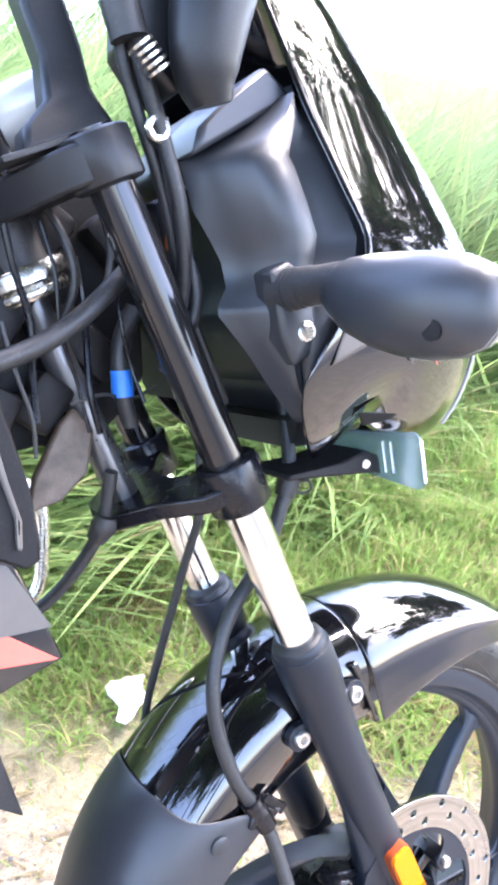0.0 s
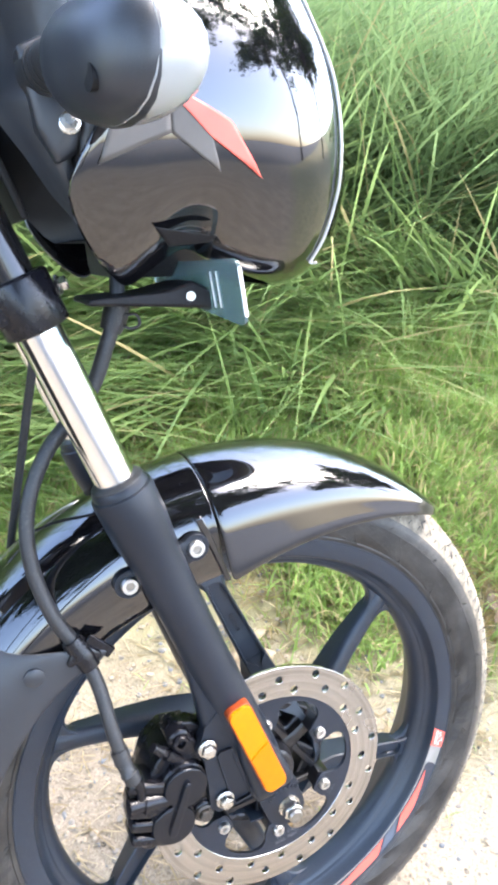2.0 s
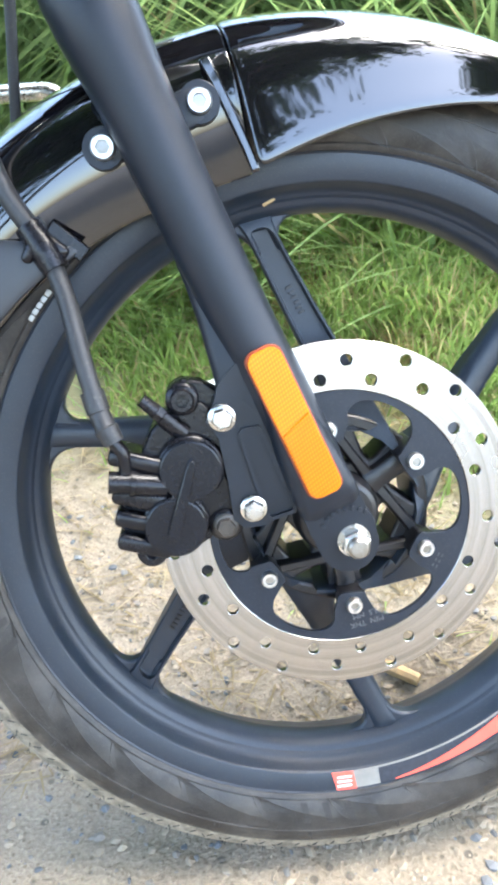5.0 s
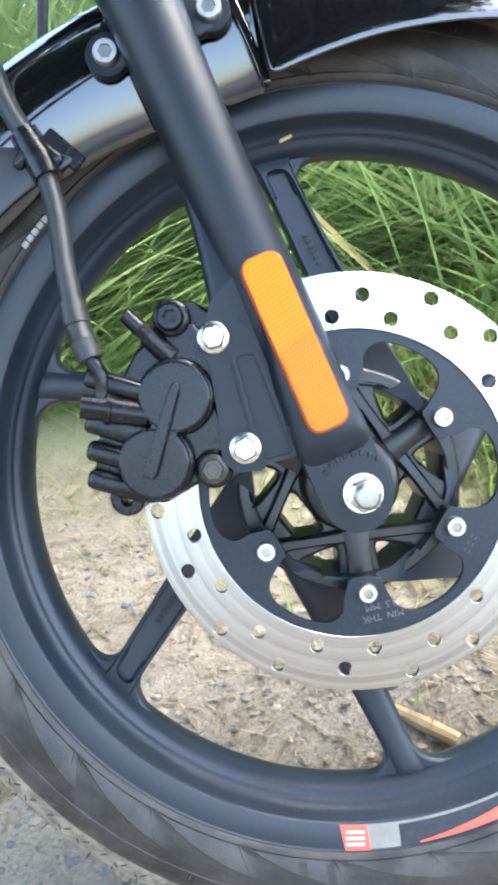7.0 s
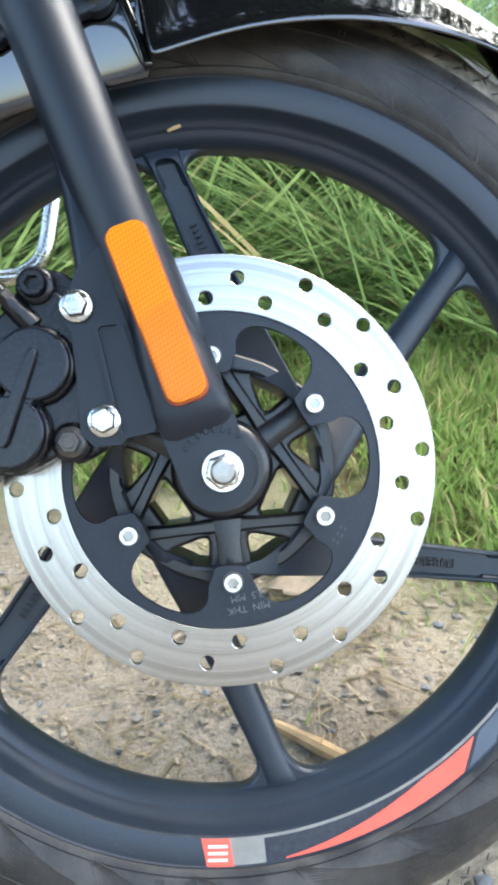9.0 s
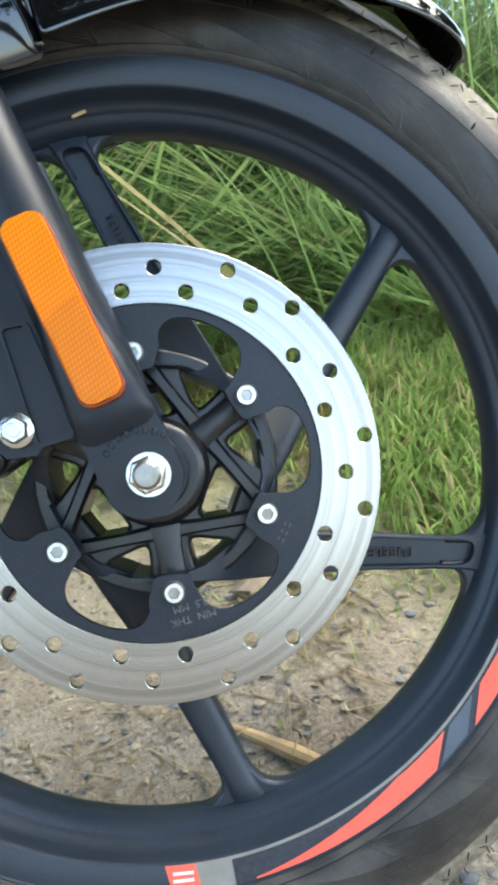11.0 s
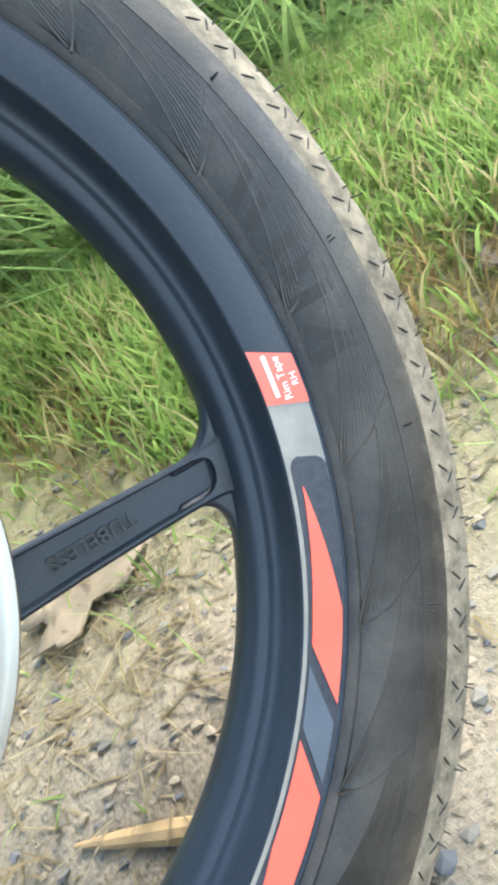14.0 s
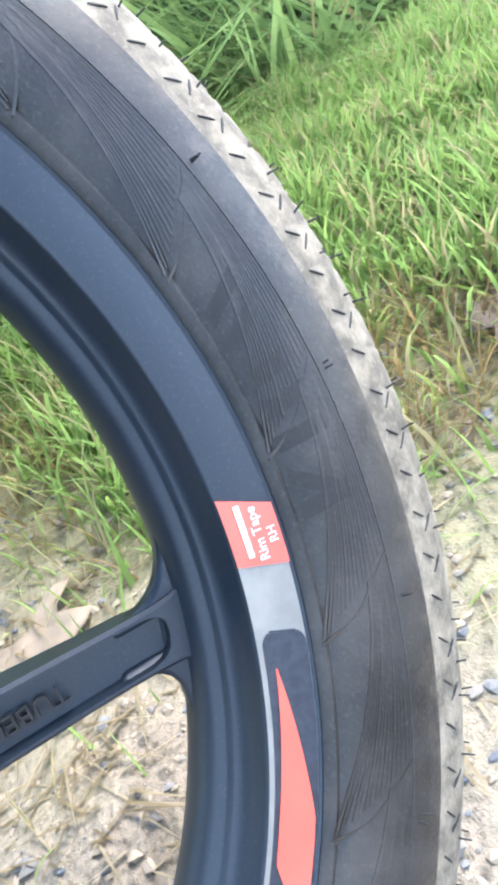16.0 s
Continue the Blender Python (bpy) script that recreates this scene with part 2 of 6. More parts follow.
def foliage(name, young, old, dry, dry_share):
    """Blades that differ one by one in hue, with a soft glow of light through them."""
    m = bpy.data.materials.new(name)
    m.use_nodes = True
    t = m.node_tree
    b = t.nodes["Principled BSDF"]
    geo = t.nodes.new("ShaderNodeNewGeometry")
    ramp = t.nodes.new("ShaderNodeValToRGB")
    e = ramp.color_ramp.elements
    e[0].color, e[1].color = (*old, 1), (*young, 1)
    e[1].position = 1 - dry_share
    d = e.new(min(0.999, 1 - dry_share * 0.8))
    d.color = (*dry, 1)
    t.links.new(geo.outputs["Random Per Island"], ramp.inputs["Fac"])
    t.links.new(ramp.outputs["Color"], b.inputs["Base Color"])
    b.inputs["Roughness"].default_value = 0.6
    b.inputs["Specular IOR Level"].default_value = 0.2
    tr = t.nodes.new("ShaderNodeBsdfTranslucent")
    t.links.new(ramp.outputs["Color"], tr.inputs["Color"])
    mix = t.nodes.new("ShaderNodeMixShader")
    mix.inputs[0].default_value = 0.54
    t.links.new(b.outputs[0], mix.inputs[1])
    t.links.new(tr.outputs[0], mix.inputs[2])
    t.links.new(mix.outputs[0], t.nodes["Material Output"].inputs["Surface"])
    return m


grass_short = foliage("grass_short", (0.30, 0.42, 0.125), (0.222, 0.335, 0.102), (0.43, 0.37, 0.20), 0.22)
grass_tall = foliage("grass_tall", (0.275, 0.385, 0.142), (0.172, 0.270, 0.102), (0.37, 0.32, 0.17), 0.09)
grass_far = foliage("grass_far", (0.185, 0.270, 0.118), (0.125, 0.200, 0.085), (0.25, 0.23, 0.12), 0.08)
dry_blade = foliage("dry_blade", (0.33, 0.24, 0.11), (0.22, 0.15, 0.07), (0.30, 0.30, 0.10), 0.35)
straw_bits = foliage("straw_bits", (0.33, 0.27, 0.16), (0.22, 0.175, 0.10), (0.38, 0.32, 0.21), 0.3)
tree_leaf = foliage("tree_leaf", (0.07, 0.12, 0.03), (0.03, 0.06, 0.015), (0.12, 0.13, 0.04), 0.1)
bark = material("bark", (0.09, 0.07, 0.05), 0.9, spot_scale=12, spots=(0.16, 0.13, 0.1), grain=0.5, grain_scale=40)


def earth():
    """Pale sandy shoulder with grit near the road, darker soil and litter under the grass."""
    m = bpy.data.materials.new("earth")
    m.use_nodes = True
    t = m.node_tree
    b = t.nodes["Principled BSDF"]
    b.inputs["Roughness"].default_value = 0.95
    co = t.nodes.new("ShaderNodeTexCoord")

    def tex(scale, detail, lo, hi, c0, c1):
        n = t.nodes.new("ShaderNodeTexNoise")
        n.inputs["Scale"].default_value, n.inputs["Detail"].default_value, n.inputs["Roughness"].default_value = scale, detail, 0.65
        t.links.new(co.outputs["Object"], n.inputs["Vector"])
        r = t.nodes.new("ShaderNodeValToRGB")
        r.color_ramp.elements[0].position, r.color_ramp.elements[1].position = lo, hi
        r.color_ramp.elements[0].color, r.color_ramp.elements[1].color = (*c0, 1), (*c1, 1)
        t.links.new(n.outputs["Fac"], r.inputs["Fac"])
        return n, r
    n1, sand = tex(9, 8, 0.3, 0.72, (0.222, 0.183, 0.132), (0.350, 0.298, 0.226))
    n2, grit = tex(230, 4, 0.35, 0.72, (0.66, 0.66, 0.66), (1.16, 1.15, 1.13))
    n3, soil = tex(14, 8, 0.3, 0.7, (0.175, 0.165, 0.085), (0.290, 0.26, 0.145))
    mulc = t.nodes.new("ShaderNodeMixRGB")
    mulc.blend_type = "MULTIPLY"
    mulc.inputs["Fac"].default_value = 0.8
    t.links.new(sand.outputs["Color"], mulc.inputs["Color1"])
    t.links.new(grit.outputs["Color"], mulc.inputs["Color2"])
    for scale, edge, shade in ((70, 0.22, (0.50, 0.51, 0.53)), (180, 0.26, (0.66, 0.64, 0.62))):
        cell = t.nodes.new("ShaderNodeTexVoronoi")
        cell.inputs["Scale"].default_value = scale
        t.links.new(co.outputs["Object"], cell.inputs["Vector"])
        pick = t.nodes.new("ShaderNodeValToRGB")
        pick.color_ramp.elements[0].position, pick.color_ramp.elements[1].position = edge, edge + 0.1
        pick.color_ramp.elements[0].color, pick.color_ramp.elements[1].color = (*shade, 1), (1, 1, 1, 1)
        t.links.new(cell.outputs["Distance"], pick.inputs["Fac"])
        some = t.nodes.new("ShaderNodeMixRGB")
        some.blend_type = "MULTIPLY"
        rare = t.nodes.new("ShaderNodeMath")
        rare.operation = "GREATER_THAN"
        rare.inputs[1].default_value = 0.80
        tone = t.nodes.new("ShaderNodeSeparateColor")
        t.links.new(cell.outputs["Color"], tone.inputs[0])
        t.links.new(tone.outputs[0], rare.inputs[0])
        t.links.new(rare.outputs[0], some.inputs["Fac"])
        t.links.new(mulc.outputs["Color"], some.inputs["Color1"])
        t.links.new(pick.outputs["Color"], some.inputs["Color2"])
        mulc = some
    sep = t.nodes.new("ShaderNodeSeparateXYZ")
    t.links.new(co.outputs["Object"], sep.inputs[0])
    u = t.nodes.new("ShaderNodeMath")
    u.operation = "MULTIPLY_ADD"
    u.inputs[1].default_value = 0.62
    t.links.new(sep.outputs["X"], u.inputs[0])
    v = t.nodes.new("ShaderNodeMath")
    v.operation = "MULTIPLY"
    v.inputs[1].default_value = 0.94
    t.links.new(sep.outputs["Y"], v.inputs[0])
    t.links.new(v.outputs[0], u.inputs[2])
    w = t.nodes.new("ShaderNodeMath")
    w.operation = "MULTIPLY_ADD"
    w.inputs[1].default_value = 0.5
    t.links.new(n1.outputs["Fac"], w.inputs[0])
    t.links.new(u.outputs[0], w.inputs[2])
    zone = t.nodes.new("ShaderNodeMapRange")
    zone.inputs["From Min"].default_value, zone.inputs["From Max"].default_value = 0.44, 0.70
    t.links.new(w.outputs[0], zone.inputs["Value"])
    mix = t.nodes.new("ShaderNodeMixRGB")
    t.links.new(zone.outputs[0], mix.inputs["Fac"])
    t.links.new(mulc.outputs["Color"], mix.inputs["Color1"])
    t.links.new(soil.outputs["Color"], mix.inputs["Color2"])
    # ground greened under the tall grass, standing in for fill light between blades
    field = t.nodes.new("ShaderNodeMapRange")
    field.inputs["From Min"].default_value, field.inputs["From Max"].default_value = 0.55, 1.0
    t.links.new(sep.outputs["Y"], field.inputs["Value"])
    green = t.nodes.new("ShaderNodeMixRGB")
    green.inputs["Color2"].default_value = (0.165, 0.20, 0.09, 1)
    t.links.new(field.outputs[0], green.inputs["Fac"])
    t.links.new(mix.outputs["Color"], green.inputs["Color1"])
    mix = green
    lane = t.nodes.new("ShaderNodeMapRange")
    lane.inputs["From Min"].default_value, lane.inputs["From Max"].default_value = -2.4, -3.0
    t.links.new(sep.outputs["Y"], lane.inputs["Value"])
    tar = t.nodes.new("ShaderNodeMixRGB")
    tar.inputs["Color2"].default_value = (0.11, 0.108, 0.105, 1)
    t.links.new(lane.outputs[0], tar.inputs["Fac"])
    t.links.new(mix.outputs["Color"], tar.inputs["Color1"])
    t.links.new(tar.outputs["Color"], b.inputs["Base Color"])
    bump = t.nodes.new("ShaderNodeBump")
    bump.inputs["Strength"].default_value, bump.inputs["Distance"].default_value = 0.8, 0.004
    t.links.new(n2.outputs["Fac"], bump.inputs["Height"])
    crumb = t.nodes.new("ShaderNodeTexNoise")
    crumb.inputs["Scale"].default_value, crumb.inputs["Detail"].default_value, crumb.inputs["Roughness"].default_value = 58, 5, 0.6
    t.links.new(co.outputs["Object"], crumb.inputs["Vector"])
    lumps = t.nodes.new("ShaderNodeBump")
    lumps.inputs["Strength"].default_value, lumps.inputs["Distance"].default_value = 0.8, 0.006
    t.links.new(crumb.outputs["Fac"], lumps.inputs["Height"])
    t.links.new(lumps.outputs["Normal"], bump.inputs["Normal"])
    t.links.new(bump.outputs["Normal"], b.inputs["Normal"])
    return m


earth_mat = earth()


def stone_mix():
    m = bpy.data.materials.new("grit_stone")
    m.use_nodes = True
    t = m.node_tree
    b = t.nodes["Principled BSDF"]
    b.inputs["Roughness"].default_value = 0.85
    geo = t.nodes.new("ShaderNodeNewGeometry")
    ramp = t.nodes.new("ShaderNodeValToRGB")
    e = ramp.color_ramp.elements
    e[0].color, e[1].color = (0.085, 0.092, 0.10, 1), (0.19, 0.172, 0.15, 1)
    for p, c in ((0.3, (0.15, 0.158, 0.168)), (0.6, (0.19, 0.175, 0.15))):
        x = e.new(p)
        x.color = (*c, 1)
    t.links.new(geo.outputs["Random Per Island"], ramp.inputs["Fac"])
    t.links.new(ramp.outputs["Color"], b.inputs["Base Color"])
    return m


grit_stone = stone_mix()


# ---- mesh helpers ----
def part(name, bm, mat, parent=None, label="", bevel=0.0, smooth=38, merge=0.0):
    """Links a bmesh as one mesh object under a thing or a part."""
    if merge:
        bmesh.ops.remove_doubles(bm, verts=bm.verts, dist=merge)
    bmesh.ops.recalc_face_normals(bm, faces=bm.faces)
    me = bpy.data.meshes.new(name)
    bm.to_mesh(me)
    bm.free()
    me.materials.append(mat)
    me.polygons.foreach_set("use_smooth", [True] * len(me.polygons))
    me.set_sharp_from_angle(angle=radians(smooth))
    ob = new(name, me)
    if parent is not None:
        ob.parent = parent
    if bevel:
        mod = ob.modifiers.new("edge", "BEVEL")
        mod.width, mod.segments, mod.limit_method, mod.angle_limit = bevel, 2, "ANGLE", radians(40)
    if label:
        ob["label"] = label
    return ob


def lathe(profile, segs=96, bm=None, closed=True, wobble=None, full=(0, 360)):
    """Turns (radius, y) round the y axis; wobble(angle, i) may change a radius."""
    bm = bm or bmesh.new()
    a0, a1 = radians(full[0]), radians(full[1])
    whole = abs(a1 - a0) > 6.28
    n = segs if whole else segs + 1
    rings = []
    for k in range(n):
        a = a0 + (a1 - a0) * k / segs
        row = []
        for i, (r, y) in enumerate(profile):
            rr = r + (wobble(a, i) if wobble else 0)
            row.append(bm.verts.new((rr * math.cos(a), y, rr * math.sin(a))))
        rings.append(row)
    m = len(profile)
    for k in range(segs):
        r0, r1 = rings[k], rings[(k + 1) % n]
        for i in range(m if closed else m - 1):
            j = (i + 1) % m
            bm.faces.new((r0[i], r0[j], r1[j], r1[i]))
    if not whole and closed:
        bm.faces.new(rings[0])
        bm.faces.new(list(reversed(rings[-1])))
    return bm


def plate(loops, y0, y1, bm=None):
    """A flat plate in the xz plane with holes: the first loop is its outline."""
    own = bmesh.new()
    edges = []
    for loop in loops:
        vs = [own.verts.new((x, y0, z)) for x, z in loop]
        edges += [own.edges.new((vs[i], vs[(i + 1) % len(vs)])) for i in range(len(vs))]
    bmesh.ops.triangle_fill(own, edges=edges, use_beauty=True, use_dissolve=False)
    got = bmesh.ops.extrude_face_region(own, geom=own.faces[:])
    for v in got["geom"]:
        if isinstance(v, bmesh.types.BMVert):
            v.co.y = y1
    if bm is None:
        return own
    return add(bm, own)


def add(bm, other, m=None):
    """Pours one bmesh into another."""
    if m is not None:
        other.transform(m)
    keep = {}
    for v in other.verts:
        keep[v] = bm.verts.new(v.co)
    for f in other.faces:
        bm.faces.new([keep[v] for v in f.verts])
    other.free()
    return bm


def circle(x, z, r, n=16, turn=0.0):
    return [(x + r * math.cos(turn + 2 * math.pi * k / n), z + r * math.sin(turn + 2 * math.pi * k / n)) for k in range(n)]


def loft(rings, bm=None, closed=True, caps=True):
    bm = bm or bmesh.new()
    rows = [[bm.verts.new(p) for p in ring] for ring in rings]
    m = len(rows[0])
    for a, b in zip(rows, rows[1:]):
        for i in range(m if closed else m - 1):
            j = (i + 1) % m
            bm.faces.new((a[i], a[j], b[j], b[i]))
    if caps and closed:
        bm.faces.new(rows[0])
        bm.faces.new(list(reversed(rows[-1])))
    return bm


def smooth_path(points, steps=8):
    p = [Vector(q) for q in points]
    if len(p) < 3 or steps < 2:
        return p
    p = [2 * p[0] - p[1]] + p + [2 * p[-1] - p[-2]]
    out = []
    for i in range(1, len(p) - 2):
        a, b, c, d = p[i - 1:i + 3]
        for k in range(steps):
            t = k / steps
            out.append(0.5 * ((2 * b) + (c - a) * t + (2 * a - 5 * b + 4 * c - d) * t * t + (3 * b - a - 3 * c + d) * t ** 3))
    return out + [p[-2]]


def tube(points, radius, segs=10, steps=8, bm=None):
    """A round tube along a smooth line; radius may be a list, one for each point given."""
    path = smooth_path(points, steps)
    n = len(path)
    if isinstance(radius, (list, tuple)):
        k = len(radius) - 1
        rad = [radius[min(k, int(i / (n - 1) * k))] * (1 - (i / (n - 1) * k) % 1) + radius[min(k, int(i / (n - 1) * k) + 1)] * ((i / (n - 1) * k) % 1) for i in range(n)]
    else:
        rad = [radius] * n
    side = None
    rings = []
    for i, p in enumerate(path):
        d = (path[min(i + 1, n - 1)] - path[max(i - 1, 0)]).normalized()
        if side is None:
            side = d.orthogonal().normalized()
        side = (side - d * side.dot(d)).normalized()
        up = d.cross(side)
        rings.append([p + (side * math.cos(2 * math.pi * k / segs) + up * math.sin(2 * math.pi * k / segs)) * rad[i] for k in range(segs)])
    return loft(rings, bm)


def block(size, bevel=0.0, segments=2, m=None, bm=None):
    """A box with rounded edges, centred on the origin, set by m."""
    own = bmesh.new()
    bmesh.ops.create_cube(own, size=1.0)
    own.transform(Matrix.Diagonal((*size, 1)))
    if bevel:
        bmesh.ops.bevel(own, geom=own.edges[:], offset=bevel, segments=segments, profile=0.5, affect="EDGES")
    if m is not None:
        own.transform(m)
    return own if bm is None else add(bm, own)


def along(p, direction):
    """A pose at p whose local -y axis points along the direction."""
    q = Vector(direction).normalized().to_track_quat("-Y", "Z")
    return Matrix.Translation(p) @ q.to_matrix().to_4x4()


def hex_bolt(p, r=0.0072, h=0.006, direction=(0, -1, 0), turn=0.0):
    """A flanged hexagon head that stands out along the direction."""
    bm = lathe([(0.0001, 0), (r * 1.28, 0), (r * 1.28, -0.0014), (r * 1.08, -0.0022), (0.0001, -0.0022)], 24)
    hexagon = lambda k, y: [(r * k * math.cos(turn + math.pi * i / 3), y, r * k * math.sin(turn + math.pi * i / 3)) for i in range(6)]
    loft([hexagon(1, -0.002), hexagon(1, -h * 0.85), hexagon(0.86, -h)], bm)
    add(bm, lathe([(0.0001, -h), (r * 0.55, -h), (r * 0.5, -h - 0.0004), (0.0001, -h - 0.0004)], 16))
    bm.transform(along(p, direction))
    return bm


def socket_bolt(p, r=0.0066, h=0.005, direction=(0, -1, 0)):
    """A round head with a hexagonal socket."""
    n = 24
    ring = lambda k, y: [(r * k * math.cos(2 * math.pi * i / n), y, r * k * math.sin(2 * math.pi * i / n)) for i in range(n)]

    def sock(k, y):
        out = []
        for i in range(n):
            a = 2 * math.pi * i / n
            s = math.cos(math.pi / 6) / math.cos((a % (math.pi / 3)) - math.pi / 6)
            out.append((r * k * s * math.cos(a), y, r * k * s * math.sin(a)))
        return out
    bm = loft([ring(1, 0), ring(1, -h * 0.7), ring(0.86, -h), sock(0.58, -h), sock(0.56, -h * 0.12), sock(0.05, -h * 0.10)])
    bm.transform(along(p, direction))
    return bm


def socket_shade(p, r, y):
    """A small hexagonal plug, darker than the bolt: paints the shade in its socket."""
    ring = lambda d: [(p[0] + r * math.cos(math.pi * i / 3), p[1] - d, p[2] + r * math.sin(math.pi * i / 3)) for i in range(6)]
    return loft([ring(y * 0.3), ring(y)])


def arc_patch(r0, r1, a0, a1, y, thick=0.0004, n=24, r0b=None, r1b=None):
    """A thin film on a wheel face between two angles; the radii may change towards the second angle."""
    r0b, r1b = r0 if r0b is None else r0b, r1 if r1b is None else r1b
    inner, outer = [], []
    for k in range(n + 1):
        f = k / n
        a = radians(a0 + (a1 - a0) * f)
        inner.append(((r0 + (r0b - r0) * f) * math.cos(a), (r0 + (r0b - r0) * f) * math.sin(a)))
        outer.append(((r1 + (r1b - r1) * f) * math.cos(a), (r1 + (r1b - r1) * f) * math.sin(a)))
    bm = bmesh.new()
    rows = []
    for (xi, zi), (xo, zo) in zip(inner, outer):
        rows.append([bm.verts.new(q) for q in ((xi, y, zi), (xo, y, zo), (xo, y - thick, zo), (xi, y - thick, zi))])
    for a, b in zip(rows, rows[1:]):
        for i in range(4):
            bm.faces.new((a[i], a[(i + 1) % 4], b[(i + 1) % 4], b[i]))
    bm.faces.new(rows[0])
    bm.faces.new(list(reversed(rows[-1])))
    return bm


def words(text, size, m, mat, parent, name="lettering", depth=0.0004):
    """Raised letters in the built-in font, as a mesh."""
    cu = bpy.data.curves.new(name, "FONT")
    cu.body, cu.size, cu.extrude, cu.align_x, cu.align_y = text, size, depth, "CENTER", "CENTER"
    tmp = bpy.data.objects.new(name, cu)
    me = bpy.data.meshes.new_from_object(tmp)
    bpy.data.objects.remove(tmp)
    me.transform(m)
    me.materials.clear()
    me.materials.append(mat)
    ob = new(name, me)
    ob.parent = parent
    return ob

# ---- ground ----
def smoothstep(a, b, x):
    t = np.clip((x - a) / (b - a), 0, 1)
    return t * t * (3 - 2 * t)


def height(x, y):
    """The flat shoulder, and the bank that rises from it towards the tall grass."""
    x, y = np.asarray(x, float), np.asarray(y, float)
    u = 0.42 * x + 0.90 * y
    near = np.interp(u, [-9, -0.06, 0.02, 0.10, 0.20, 0.35, 0.5, 0.7, 0.95, 1.3, 2.2, 5, 14, 900],
                     [0, 0, 0.008, 0.030, 0.072, 0.142, 0.225, 0.325, 0.42, 0.50, 0.66, 1.55, 4.1, 4.1])
    fade = smoothstep(8, 20, np.hypot(x, y))
    bumps = 0.006 * np.sin(9 * x + 2.2 * np.sin(5 * y)) * np.cos(8 * y + 1) + 0.012 * np.sin(3.1 * x + 1) * np.sin(2.7 * y)
    mound = 0.040 * np.exp(-((x - 0.09) / 0.13) ** 2 - ((y - 0.12) / 0.09) ** 2)
    return near + mound + bumps * smoothstep(0.02, 0.3, u) * (1 - fade)


def ground_sheet():
    s = np.linspace(-1, 1, 241)
    line = np.sign(s) * (np.abs(s) * 1.6 + 420 * np.abs(s) ** 9)
    gx, gy = np.meshgrid(line + 0.1, line + 0.3)
    gz = height(gx, gy)
    n = len(s)
    verts = np.stack([gx.ravel(), gy.ravel(), gz.ravel()], 1)
    i = np.arange(n * n).reshape(n, n)
    faces = np.stack([i[:-1, :-1].ravel(), i[:-1, 1:].ravel(), i[1:, 1:].ravel(), i[1:, :-1].ravel()], 1)
    me = bpy.data.meshes.new("ground")
    me.from_pydata(verts.tolist(), [], faces.tolist())
    me.polygons.foreach_set("use_smooth", [True] * len(me.polygons))
    me.materials.append(earth_mat)
    return tagged(new("ground", me), "pale sandy road shoulder rising to a grassy bank", "ground", kind="structure")


ground_sheet()

# ---- motorcycle ----
bike = new("motorcycle")
bike.matrix_world = BIKE
tagged(bike, "black motorcycle with coral red accents leaning beside a grassy bank", "motorcycle")

# front wheel
RIM = [(0.2368, -0.0325), (0.2366, -0.0343), (0.2360, -0.0347), (0.2350, -0.0338), (0.2194, -0.0336), (0.2186, -0.0330), (0.2178, -0.0310), (0.2160, -0.0262), (0.2142, -0.0228), (0.2124, -0.0214), (0.2114, -0.0208),
       (0.2106, -0.0192), (0.2096, -0.0184), (0.2078, -0.0178), (0.2056, -0.0158), (0.2038, -0.0130), (0.2026, -0.0098), (0.2018, -0.0060)]
RIM_BACK = [(0.2018, -0.0010), (0.2026, 0.0018), (0.2064, 0.0075), (0.2095, 0.0140), (0.2136, 0.0222), (0.2196, 0.0326), (0.2345, 0.0338), (0.2360, 0.0345), (0.2365, 0.0330)]
rim_loop = RIM + RIM_BACK
wheel = part("front_wheel", lathe(rim_loop, 180), rim_paint, bike, "satin blue-black cast alloy wheel")

TYRE = [(0.2340, -0.0290), (0.2362, -0.0340), (0.2385, -0.0362), (0.2400, -0.0368), (0.2412, -0.0362), (0.2430, -0.0375), (0.2480, -0.0398), (0.2560, -0.0415), (0.2635, -0.0418), (0.2700, -0.0410),
        (0.2715, -0.0402), (0.2760, -0.0388), (0.2805, -0.0365), (0.2850, -0.0340), (0.2895, -0.0308), (0.2940, -0.0262), (0.2980, -0.0205), (0.3015, -0.0138), (0.3040, -0.0065), (0.3048, 0.0)]
tyre_loop = TYRE + [(r, -y) for r, y in reversed(TYRE[:-1])]


def tread(a, i):
    """Slanted sipes and zigzag grooves cut into the tread."""
    n = len(TYRE)
    j = i if i < n else 2 * n - 2 - i
    if j < 13:
        return 0.0
    side = 1 if i < n else -1
    step = int(round(a / (2 * math.pi) * 1440)) + side * (j - 13)
    cut = -0.0014 if step % 12 == 0 and j < 18 else 0.0
    if j >= 16 and (step + 4 * j) % 16 < 2:
        cut = -0.0030
    if j == 19 and step % 16 > 3:
        cut = -0.0022
    return cut


tyre = part("tyre", lathe(tyre_loop, 1440, wobble=tread), tyre_rubber, wheel, "worn black tubeless tyre with dusty tread", smooth=30)
tyre.data.materials.append(tread_dust)
for poly in tyre.data.polygons:
    if math.hypot(poly.center.x, poly.center.z) > 0.2770:
        poly.material_index = 1


def spoke_frame(k):
    """Where a spoke's line passes nearest the axle, its way outwards and its side."""
    a = radians(55.3 + 60 * k)
    d = Vector((math.cos(a), 0, math.sin(a)))
    side = Vector((math.sin(a), 0, -math.cos(a)))
    return side * 0.048, d, side


